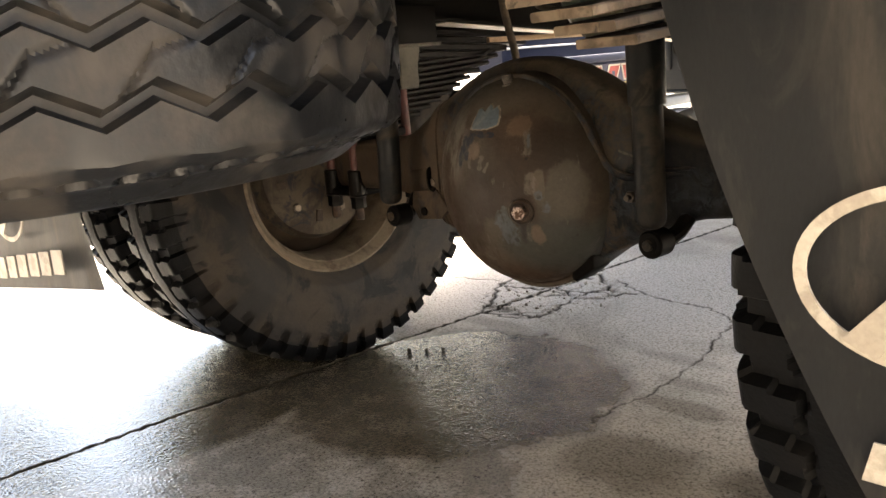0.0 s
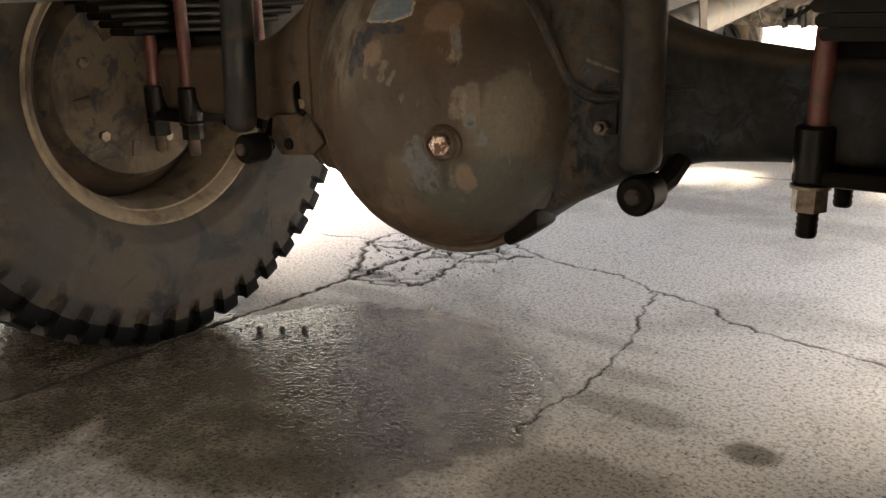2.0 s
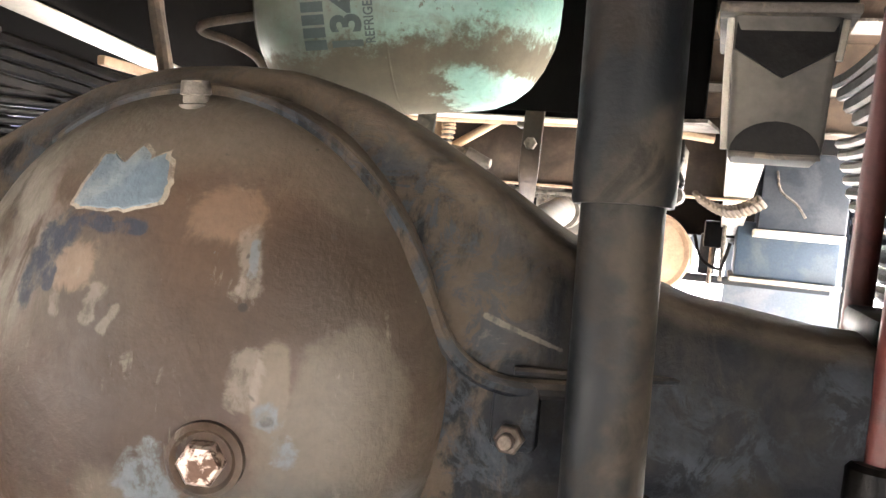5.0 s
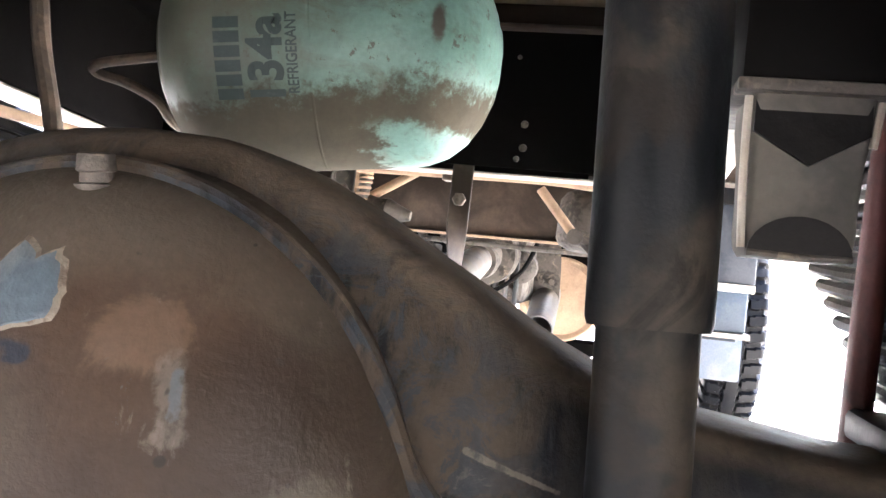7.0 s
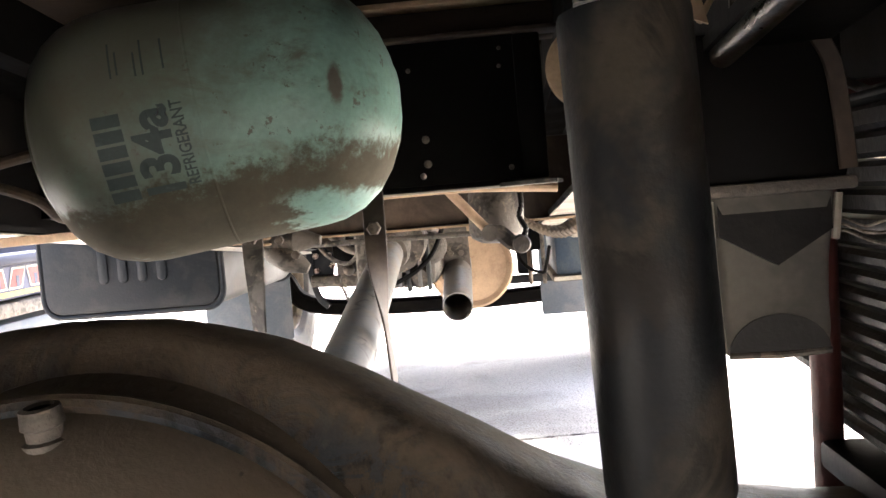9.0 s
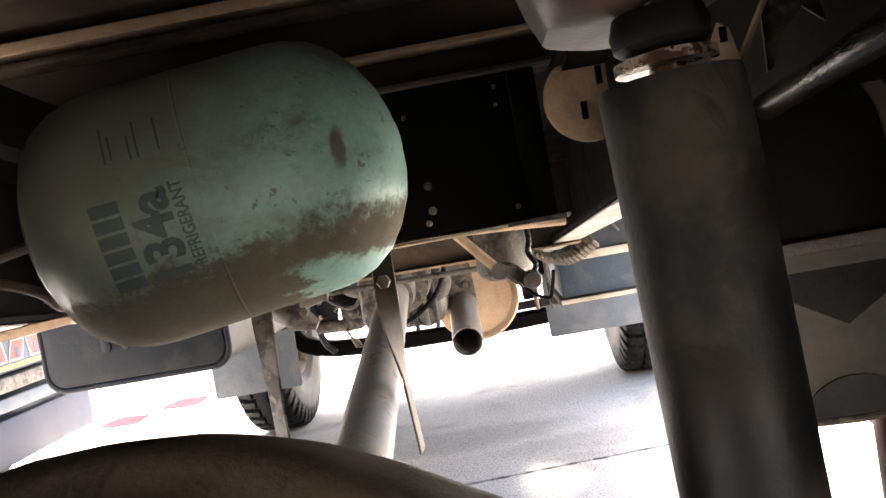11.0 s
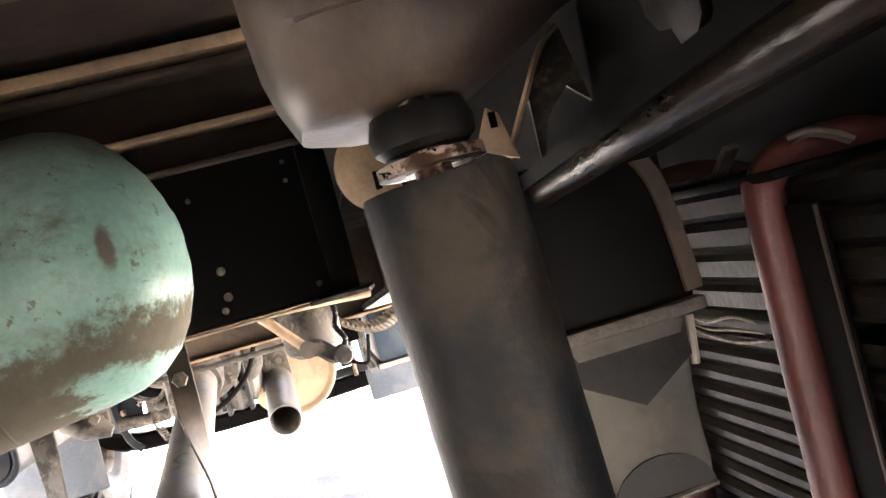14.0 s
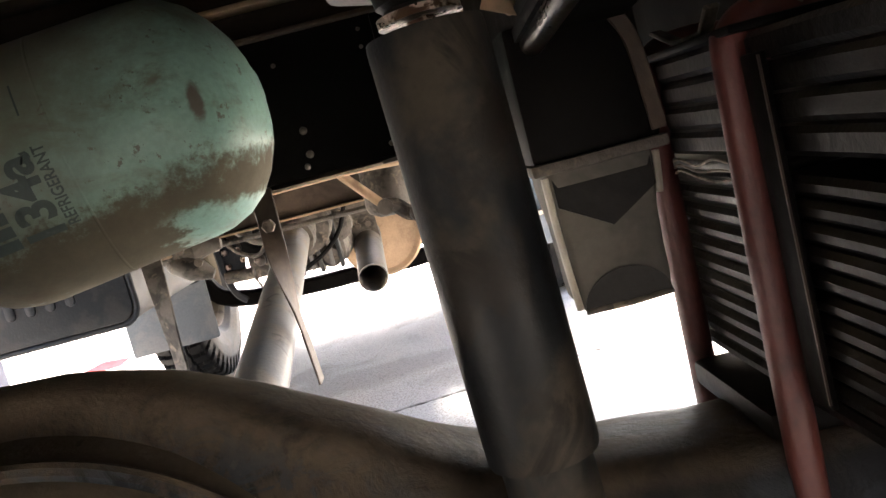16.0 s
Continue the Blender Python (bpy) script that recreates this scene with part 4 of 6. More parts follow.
def build_axle():
    ax = thing("rear_axle", (X0, AY, 0.30), "muddy brown banjo axle casing with blue-grey paint showing through", "axle")
    n, m = 92, 48
    co = []
    for i in range(n):
        x = -0.72 + 1.44 * i / (n - 1)
        up, dn, dp = housing_half(abs(x))
        k = min(1.0, abs(x) / 0.40)
        e = 2.2 + 2.2 * k
        for j in range(m):
            a = 2 * math.pi * j / m
            c, s = math.cos(a), math.sin(a)
            q = (abs(c) ** e + abs(s) ** e) ** (-1 / e)
            co.append((X0 + x, AY - 0.005 + tube_shift(x) + dp * q * c, AZ + (up if s > 0 else dn) * q * s))
    me = grid_mesh("axle_casing", co, n, m, wrap_v=True)
    part("axle_casing", me, M_AXLE, ax, "dark dusty axle casing", 50)
    cx, cz = -0.668, 0.531
    cov = []
    for i in range(25):
        t = i / 24
        r = 0.2165 * math.sin(t * math.pi / 2)
        cov.append((-0.132 * math.sqrt(max(0, 1 - (r / 0.218) ** 2)), r))
    cov = cov + [(0.004, 0.219), (0.012, 0.222), (0.05, 0.226)]
    bm = lathe([(a, r) for a, r in cov], (cx, 1.585, cz), (0, 1, 0), 128)
    part("axle_cover", bm, M_COVER, ax, "domed cover caked in brown mud", 60)
    # weld bead round the cover, running off into the casing seam
    run = [(cx + 0.2145 * math.sin(radians(a)), 1.562, cz + 0.2145 * math.cos(radians(a))) for a in range(-40, 72, 7)]
    run += [(-0.457, 1.572, 0.580), (-0.434, 1.576, 0.557), (-0.405, 1.578, 0.548), (-0.366, 1.588, 0.549), (-0.33, 1.605, 0.551), (-0.26, 1.634, 0.553), (-0.20, 1.646, 0.552), (-0.05, 1.648, 0.552)]
    part("weld_bead", tube(curve(run, 4), 0.0075, 10), M_AXLE, ax)
    run = [(X0 - 0.20, 1.585, cz + 0.05), (X0 - 0.27, 1.584, cz + 0.02), (X0 - 0.36, 1.604, cz + 0.005), (X0 - 0.45, 1.642, cz), (X0 - 0.62, 1.648, cz)]
    part("weld_bead", tube(curve(run, 4), 0.006, 8), M_AXLE, ax)
    # a rim lip along the foot of the cover and the drain boss
    lip = [(cx + 0.226 * math.sin(radians(a)), 1.592, cz + 0.226 * math.cos(radians(a))) for a in range(146, 262, 6)]
    part("rim_lip", tube(lip, 0.007, 10, (0, 1, 0)), M_COVER, ax)
    part("drain_boss", plate([(-0.030, -0.020), (-0.019, -0.027), (0.029, 0.007), (0.029, 0.034), (-0.022, 0.040)], (-0.528, 1.610, 0.352), (1, 0, 0), (0, 0, 1), 0.06, 0.006), M_BLACK, ax)
    # filler plug
    pl = Vector((-0.578, 1.466, 0.491))
    nrm = Vector((0.28, -0.94, -0.05)).normalized()
    part("plug_boss", lathe([(-0.01, 0.0), (-0.01, 0.027), (0.004, 0.026), (0.007, 0.022), (0.004, 0.019), (0.004, 0)], pl, nrm, 28), M_COVER, ax)
    part("filler_plug", hexnut(pl + nrm * 0.003, nrm, 0.027, 0.013), M_BRIGHT, ax, "bright worn filler plug")
    # breather
    br = Vector((-0.658, 1.545, 0.700))
    up = Vector((-0.05, -0.12, 1)).normalized()
    b = part("breather", lathe([(0, 0), (0, 0.0150), (0.006, 0.0155), (0.009, 0.0118), (0.024, 0.0108), (0.025, 0.0132), (0.033, 0.0132), (0.034, 0.0100), (0.040, 0.0100), (0.041, 0.0118), (0.051, 0.0108), (0.052, 0.0078), (0.038, 0.0070), (0.038, 0)], br, up, 20), M_DUSTSTEEL, ax)
    part("vent_hole", lathe([(0.0385, 0), (0.0385, 0.0069), (0.050, 0.0074), (0.050, 0.0070), (0.040, 0.0066), (0.040, 0)], br, up, 16), M_BLACK, b)
    # bolt and bracket beside the shock
    part("bracket", plate(rounded(0.034, 0.05, 0.006), (-0.397, 1.581, 0.527), (1, 0, 0), (0, 0, 1), 0.012, 0.002), M_AXLE, ax)
    bm = hexnut((-0.398, 1.575, 0.512), (0, -1, 0), 0.019, 0.010)
    rod((-0.398, 1.57, 0.512), (-0.398, 1.556, 0.512), 0.006, 10, into=bm)
    part("bolt", bm, M_NUT, ax)
    part("bracket", plate(rounded(0.05, 0.10, 0.01), (X0 - 0.275, 1.588, 0.50), (1, 0, 0), (0, 0, 1), 0.014, 0.003), M_AXLE, ax)
    bm = hexnut((X0 - 0.262, 1.582, 0.515), (0, -1, 0), 0.018, 0.010)
    part("bolt", bm, M_NUT, ax)
    hang = part("shock_mount", plate([(-0.055, 0.045), (0.030, 0.052), (0.066, 0.006), (0.036, -0.018), (-0.040, -0.024), (-0.062, 0.006)], (-0.968, 1.578, 0.447), (1, 0, 0), (0, 0, 1), 0.014, 0.003), M_AXLE, ax, "muddy plate with a bolt hole")
    part("bolt_hole", lathe([(0.0, 0.0), (0.0, 0.0105), (-0.003, 0.0100), (-0.003, 0.0)], (-0.984, 1.5695, 0.445), (0, 1, 0), 20), M_BLACK, hang)
    part("clip", sweep(curve([(-0.962, 1.585, 0.545), (-0.962, 1.574, 0.540), (-0.960, 1.571, 0.520), (-0.955, 1.571, 0.503), (-0.944, 1.573, 0.499)], 4), flat(0.016, 0.004), up=(1, 0, 0.1)), M_LEAF, ax)
    d0, ring = -0.252, []
    for d, grow in ((d0 - 0.012, 0.000), (d0 - 0.010, 0.004), (d0 + 0.010, 0.004), (d0 + 0.012, 0.000)):
        up, dn, dp = housing_half(abs(d))
        e = 2.2 + 2.2 * min(1.0, abs(d) / 0.40)
        for j in range(m):
            a = 2 * math.pi * j / m
            q = (abs(math.cos(a)) ** e + abs(math.sin(a)) ** e) ** (-1 / e)
            ring.append((X0 + d, AY - 0.005 + tube_shift(d) + (dp + grow) * q * math.cos(a), AZ + ((up if math.sin(a) > 0 else dn) + grow) * q * math.sin(a)))
    part("collar", grid_mesh("collar", ring, 4, m, wrap_v=True), M_AXLE, ax)
    # the bare patch where the mud has flaked away
    rnd = random.Random(4)
    ctr = (-0.673 - cx, 0.668 - cz)
    def on_cover(u, v, lift):
        r = math.hypot(u, v)
        return Vector((cx + u, 1.585 - (0.132 + lift) * math.sqrt(max(0, 1 - (r / (0.218 + lift)) ** 2)), cz + v))
    crown = [(-0.046, -0.020), (-0.034, 0.022), (-0.022, 0.025), (-0.007, 0.017), (0.002, 0.034), (0.017, 0.023), (0.028, 0.029), (0.040, 0.007), (0.039, -0.013), (0.014, -0.021), (-0.011, -0.023), (-0.040, -0.022)]
    jag = []
    for (u0, v0), (u1, v1) in zip(crown, crown[1:] + crown[:1]):
        for k in range(5):
            g = 1.0 + rnd.uniform(-0.05, 0.05)
            jag.append((g * (u0 + (u1 - u0) * k / 5), g * (v0 + (v1 - v0) * k / 5)))
    nseg = len(jag)
    for grow, high, name, mt, lab in ((1.10, 0.0007, "flaked_edge", M_FLAKE, "pale chipped edge of the mud"), (1.0, 0.0014, "paint_patch", M_BLUEPAINT, "bare blue-grey paint where mud flaked off")):
        bm = bmesh.new()
        rows = []
        for k in range(6):
            f = (1 - k / 5) * grow
            row = []
            for i in range(nseg):
                g = jag[i] if grow == 1.0 else jag[(i + 1) % nseg]
                u, v = ctr[0] + f * g[0], ctr[1] + f * g[1]
                row.append(bm.verts.new(on_cover(u, v, high if k else -0.002)))
            rows.append(row)
        for p, q in zip(rows, rows[1:]):
            for i in range(nseg):
                bm.faces.new((p[i], p[(i + 1) % nseg], q[(i + 1) % nseg], q[i]))
        bmesh.ops.remove_doubles(bm, verts=rows[-1], dist=0.0005)
        part(name, bm, mt, ax, lab)
    # spring seats on the axle tubes
    for s in (1, -1):
        sx = SPX if s > 0 else -1.375
        part("spring_seat", box(sx - 0.065, sx + 0.065, AY - 0.015, AY + 0.15, 0.598, 0.622, 0.006), M_BLACK, ax)
        part("lower_seat", box(sx - 0.075, sx + 0.075, AY - 0.05, AY + 0.19, 0.453, 0.475, 0.008), M_BLACK, ax)
    wheels(ax, None)


SPX = -0.095
build_axle()


# ---- leaf springs ----
def build_spring(s):
    sx = SPX if s > 0 else -1.375
    sp = thing("leaf_spring", (sx, AY, 0.62), "dusty stack of leaf springs held by red-oxide bolts on the axle", "leaf spring", "rear leaf springs")
    z = 0.624
    n_main, th = 11, 0.0155
    for i in range(n_main + 4):
        helper = i >= n_main
        if i == n_main:
            part("packing_plate", box(sx - 0.042, sx + 0.042, AY - 0.06, AY + 0.20, z, z + 0.009, 0.002), M_LEAF, sp)
            z += 0.010
        j = i - n_main if helper else i
        fwd = 0.19 + 0.042 * j if not helper else 0.46 + 0.10 * j
        if helper and s < 0:
            fwd = 0.52 + 0.09 * j
        if i == n_main:
            th = 0.021
        aft = 0.13 + 0.022 * j if not helper else 0.425 + 0.072 * j
        if helper and s > 0:
            aft = 0.552 + 0.040 * j
        pts = []
        for k in range(25):
            d = -aft + (fwd + aft) * k / 24
            e = max(0.0, abs(d) - 0.07)
            pts.append((sx, AY + d, z + th / 2 + ((0.10 if d > 0 else -0.18) if not helper else ((0.10 if s > 0 else -0.065) if d > 0 else (-0.105 if s > 0 else -0.22))) * e * e))
        lf = part("leaf", sweep(pts[5:] if helper and s > 0 else pts, flat(0.078, th - 0.0022, 0.004)), M_LEAF, sp)
        if helper and s > 0:
            tip = [(p[0], p[1] - 0.002, p[2]) for p in pts[:6]]
            part("dusty_tip", sweep(tip, flat(0.088, 0.0115, 0.002)), M_TIP, lf, "tan dusty end of the leaf")
        z += th
    top = z
    part("top_plate", box(sx - 0.055, sx + 0.055, AY - 0.06, AY + 0.19, top, top + 0.006, 0.002), M_BLACK, sp)
    for dy in (-0.032, 0.160):
        y = AY + dy
        hw = 0.054
        r = 0.0125
        pts = [(sx - s * hw, y, 0.43)] + [(sx - s * hw, y, 0.50), (sx - s * (hw - 0.003), y, 0.70), (sx - s * (hw - 0.008), y, top - 0.022), (sx - s * (hw - 0.012), y, top - 0.002), (sx - s * (hw - 0.026), y, top + 0.009),
               (sx, y, top + 0.012), (sx + s * (hw - 0.026), y, top + 0.009), (sx + s * (hw - 0.012), y, top - 0.002), (sx + s * hw, y, top - 0.022), (sx + s * hw, y, 0.5), (sx + s * hw, y, 0.43)]
        u = part("u_bolt", tube(curve(pts, 4), r, 14, (0.1, 1, 0.05)), M_RED, sp, "red-oxide U-bolt")
        for q in (-1, 1):
            x = sx + q * hw
            bm = lathe([(0, 0.0105), (0.003, 0.0125)] + [(0.003 + k * 0.004, 0.0131 if k % 2 else 0.0119) for k in range(9)] + [(0.042, 0.0128)], (x, y, 0.388), (0, 0, 1), 16)
            part("thread", bm, M_BLACK if s > 0 else M_RUSTEND, u)
            part("boss", lathe([(0, 0.0), (0, 0.020), (0.004, 0.0235), (0.066, 0.0235), (0.07, 0.020), (0.07, 0)], (x, y, 0.4545), (0, 0, 1), 24), M_LEAF, sp)
            bm = hexnut((x, y, 0.421), (0, 0, 1), 0.036, 0.029)
            lathe([(0, 0.0), (0, 0.024), (0.004, 0.024), (0.004, 0)], (x, y, 0.449), (0, 0, 1), 24, bm)
            part("nut", bm, M_NUT if s > 0 else M_LEAF, u, "worn steel nut")
    if s > 0:
        for k in range(3):
            zz = 0.790 + 0.005 * k
            tw = curve([(sx - 0.0405, AY + 0.015, zz), (sx - 0.0420, AY + 0.05, zz + 0.004 * (k - 1)), (sx - 0.0412, AY + 0.09, zz - 0.002), (sx - 0.0415, AY + 0.13, zz + 0.003), (sx - 0.041, AY + 0.15, zz)], 4)
            part("twine", tube(tw, 0.0013, 6), M_FLAKE, sp)
        rag = curve([(-0.128, 1.612, 0.908), (-0.118, 1.606, 0.909), (-0.107, 1.603, 0.905), (-0.098, 1.600, 0.899)], 4)
        part("rag", sweep(rag, flat(0.010, 0.004, 0.0015), (0.3, 0.2, 1)), M_HUB, sp, "frayed tan scrap caught on the bolt")
        clamp = box(sx - 0.0475, sx - 0.0415, AY - 0.078, AY - 0.050, 0.640, 0.874, 0.002)
        part("side_clamp", clamp, M_BLACK, sp, "black steel clamp beside the bolts")
        part("clamp_edge", box(sx - 0.0485, sx - 0.0470, AY - 0.080, AY - 0.078, 0.645, 0.872), M_FRAME_DUSTY, sp)
        clip = curve([(-0.130, 1.800, 0.912), (-0.129, 1.775, 0.904), (-0.128, 1.752, 0.898), (-0.128, 1.700, 0.898), (-0.129, 1.685, 0.903), (-0.130, 1.668, 0.913)], 4)
        part("retaining_clip", sweep(clip, flat(0.012, 0.004, 0.0015)), M_DUSTSTEEL, sp, "bent steel retaining clip")
    return sp


build_spring(1)
build_spring(-1)


# ---- shock absorbers ----
def build_shock(s):
    lo, hi = Vector((mx(-0.3252, s), 1.528, 0.466)), Vector((mx(-0.3372, s), 1.5416, 0.930))
    sh = thing("shock_absorber", lo, "blue-black telescopic shock absorber, dusty, bolted to the axle", "shock absorber", "rear shock absorbers")
    way = (hi - lo).normalized()
    L = (hi - lo).length
    c = L * (0.683 - 0.466) / (0.930 - 0.466)
    part("lower_tube", lathe([(0.0, 0.0), (0.0, 0.010), (0.003, 0.018), (0.010, 0.0245), (0.020, 0.0268), (c + 0.02, 0.0271)], lo, way, 40), M_SHOCK, sh)
    part("dust_cover", lathe([(c, 0.0272), (c, 0.0318), (c + 0.004, 0.0329), (c + 0.012, 0.0331), (L - 0.004, 0.0337), (L, 0.0330), (L + 0.001, 0.012), (L + 0.001, 0.0)], lo, way, 48), M_SHOCK, sh)
    part("stud", rod(hi - way * 0.005, hi + way * 0.044, 0.0085), M_BRIGHT, sh)
    part("rubber_bush", lathe([(0.014, 0.0), (0.014, 0.019), (0.017, 0.0225), (0.024, 0.0235), (0.032, 0.021), (0.036, 0.0)], hi, way, 32), M_BUMPDARK, sh)
    part("washer", lathe([(0.006, 0.0), (0.006, 0.024), (0.011, 0.024), (0.011, 0.0)], hi, way, 32), M_BRIGHT, sh)
    e = Vector((mx(-0.329, s), 1.548, 0.436))
    eye = part("eye", lathe([(-0.024, 0.014), (-0.024, 0.022), (-0.020, 0.0255), (0.020, 0.0255), (0.024, 0.022), (0.024, 0.014)], e, (0, 1, 0), 36), M_BLACK, sh)
    part("bush", lathe([(-0.027, 0.0), (-0.027, 0.011), (-0.025, 0.0155), (0.0, 0.017), (0.027, 0.0155), (0.027, 0.0)], e, (0, 1, 0), 28), M_BLACK, eye)
    part("pin", rod(e + Vector((0, -0.033, 0)), e + Vector((0, 0.10, 0.012)), 0.010), M_AXLE, sh)
    part("pin_bracket", sweep([e + Vector((s * 0.002, 0.032, 0.0)), e + Vector((s * 0.012, 0.055, 0.012)), e + Vector((s * 0.020, 0.075, 0.035))], flat(0.030, 0.026, 0.008)), M_BLACK, sh)
    return sh


build_shock(1)
build_shock(-1)


# ---- frame ----
def build_frame():
    fr = thing("chassis_frame", (X0, 2.0, 0.8), "black steel truck frame with pale bottom flanges", "truck frame")
    for s in (1, -1):
        xi, xo = mx(-0.277, s), mx(-0.203, s)
        # a channel with its web outside
        prof = [(0, 0), (0.074, 0), (0.074, 0.236), (0, 0.236), (0, 0.228), (0.066, 0.228), (0.066, 0.008), (0, 0.008)]
        bm = sweep([(xi, y, rail_z(y) - (0.0 if s > 0 else 0.016)) for y in (-0.5, 0.8, 1.4, 2.0, 2.6, 3.4, 4.4, 6.0)], [(s * a, b) for a, b in prof])
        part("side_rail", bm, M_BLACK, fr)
        xa, xb = sorted((xi, xo))
        drop = 0.004 if s > 0 else 0.020
        # pale sheet under the flange: reflected ground light put into its colour
        part("flange_dust_glare", sweep([((xa + xb) / 2, y, rail_z(y) - drop) for y in (1.80, 2.4, 3.2, 4.4)], flat(xb - xa - 0.004, 0.003)), M_FLANGE, fr, "pale underside of the rail, dust colour raised for the ground's reflection")
    y, zb, zt = 2.486, 0.868, 1.103
    tilt = 0.09
    prof = [(0, zb), (0.075, zb - 0.008), (0.075, zb), (0.008, zb + 0.008), (0.008 + tilt * 0.2, zt - 0.008), (0.09, zt - 0.016), (0.09, zt - 0.008), (tilt * 0.2, zt)]
    bm = bmesh.new()
    rings = [[bm.verts.new((x, y + a, b)) for a, b in prof] for x in (mx(-0.205, -1) + 0.005, -0.36)]
    for i in range(len(prof)):
        j = (i + 1) % len(prof)
        bm.faces.new((rings[0][i], rings[0][j], rings[1][j], rings[1][i]))
    bm.faces.new(rings[0])
    bm.faces.new(rings[1][::-1])
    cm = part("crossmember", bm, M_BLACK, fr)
    for x, z, r in ((-0.514, 0.943, 0.009), (-0.513, 0.903, 0.009), (-0.522, 0.884, 0.007), (-0.534, 1.057, 0.007), (-0.384, 1.081, 0.007), (-0.386, 1.052, 0.006), (-0.378, 0.887, 0.006), (-0.60, 1.075, 0.006)):
        part("rivet", lathe([(0.001, r * 0.8), (-0.002, r * 0.7), (-0.0035, r * 0.4), (-0.0035, 0)], (x, y + tilt * (z - zb), z), (0, 1, 0), 14), M_NUT, cm)
    part("flange_dust_glare", box(mx(-0.205, -1) + 0.07, -0.36, 2.49, 2.556, 0.856, 0.859, 0.0), M_FLANGE, fr)
    # lips of the sub-frame over the crossmember
    part("sub_frame", box(mx(-0.205, -1) - 0.6, -0.1, 2.53, 2.60, 1.104, 1.31, 0.004), M_BED, fr)
    for za, zc, mt in ((1.102, 1.109, M_FRAME_DUSTY), (1.156, 1.165, M_TAN), (1.243, 1.256, M_FRAME_DUSTY), (1.268, 1.288, M_TAN)):
        part("sub_frame_lip", box(mx(-0.205, -1) - 0.6, -0.1, 2.478, 2.53, za, zc, 0.002), mt, fr)
    # a tan disc bolted to the web beside the right rail
    dc = Vector((-0.243, 2.47, 1.035))
    part("mud_disc", lathe([(0, 0), (0, 0.062), (0.004, 0.068), (0.012, 0.070), (0.016, 0.066), (0.016, 0)], dc, (0, 1, 0), 40), M_TAN, fr, "tan mud-coated disc")
    for dx, dz in ((0.02, 0.03), (-0.01, -0.02), (0.03, -0.045)):
        part("slot", box(dc.x + dx - 0.005, dc.x + dx + 0.005, dc.y - 0.002, dc.y + 0.004, dc.z + dz - 0.014, dc.z + dz + 0.014, 0.001), M_BLACK, fr)
    # gusset and plate that tie the crossmember to the right rail
    part("gusset", box(-0.362, -0.318, 2.490, 2.57, 0.866, 1.10, 0.004), M_BLACK, fr)
    part("gusset_foot", plate([(-0.02, -0.06), (0.07, -0.09), (0.09, 0.05), (0.0, 0.08)], (-0.38, 2.53, 0.860), (1, 0, 0), (0, 1, 0), 0.006), M_DUSTSTEEL, fr)
    for yy, mt in ((3.3, M_FRAME_DUSTY), (4.5, M_BLACK)):
        z = rail_z(yy)
        part("crossmember", box(mx(-0.205, -1), -0.205, yy, yy + 0.07, z - 0.008, z + 0.20, 0.006), mt, fr)
    part("flange", box(mx(-0.205, -1), -0.205, 3.27, 3.33, rail_z(3.3) - 0.014, rail_z(3.3) - 0.009, 0.0), M_TAN, fr)
    yy = 0.95
    part("crossmember", box(mx(-0.205, -1), -0.205, yy, yy + 0.07, rail_z(yy) + 0.02, rail_z(yy) + 0.20, 0.006), M_BLACK, fr)
    for yy in (2.315, 2.365):
        part("slot", plate(rounded(0.030, 0.018, 0.008), (-1.125, yy, rail_z(yy) - 0.0165), (0, 1, 0), (1, 0, 0), 0.003), M_BLACK, fr)
    # thin tan bar for the bright line that light draws along the left flange
    part("flange_edge", box(-1.112, -1.098, 1.95, 2.48, 0.828, 0.842, 0.003), M_TAN, fr)
    # upper shock brackets: pressed bowls that stand off the rails
    for s in (1, -1):
        bm = bmesh.new()
        rows = []
        for (zz, x0, x1, y0, y1) in ((1.085, -0.400, -0.19, 1.505, 1.68), (1.035, -0.399, -0.21, 1.508, 1.67), (1.004, -0.397, -0.242, 1.513, 1.66), (0.985, -0.393, -0.272, 1.518, 1.65), (0.968, -0.386, -0.303, 1.530, 1.64), (0.964, -0.368, -0.315, 1.540, 1.63)):
            w, h = x1 - x0, y1 - y0
            r = min(0.045, h * 0.45, w * 0.45)
            rows.append([bm.verts.new((mx((x0 + x1) / 2 + a, s), (y0 + y1) / 2 + b, zz)) for a, b in rounded(w, h, r, 6)])
        for v in rows[0]:
            if v.co.y < 1.56:
                v.co.z = 1.010 + 0.075 * min(1.0, max(0.0, abs(v.co.x - mx(-0.303, s)) - 0.076) / 0.036) ** 1.5
        for v in rows[1]:
            if v.co.y < 1.56:
                v.co.z = 1.004 + 0.031 * min(1.0, max(0.0, abs(v.co.x - mx(-0.303, s)) - 0.076) / 0.036) ** 1.5
        inner = []
        for row, zz in ((rows[0], 1.085), (rows[1], 1.035)):
            c = sum((v.co for v in row), Vector()) / len(row)
            inner.append([bm.verts.new(c + (v.co - c) * 0.94) for v in row])
        allr = [inner[1], inner[0]] + rows
        for p, q in zip(allr, allr[1:]):
            for i in range(len(p)):
                j = (i + 1) % len(p)
                bm.faces.new((p[i], p[j], q[j], q[i]))
        bm.faces.new(rows[-1])
        bm.faces.new(inner[1][::-1])
        part("shock_bracket", bm, M_FRAME_DUSTY, fr, "pressed steel shock bracket, dusty brown", 50)
    bm = tube([(-0.266, y, rail_z(y) - 0.003 - 0.012 * max(0.0, 1.5 - y)) for y in [1.0 + 0.066 * k for k in range(11)]], 0.0080, 16)
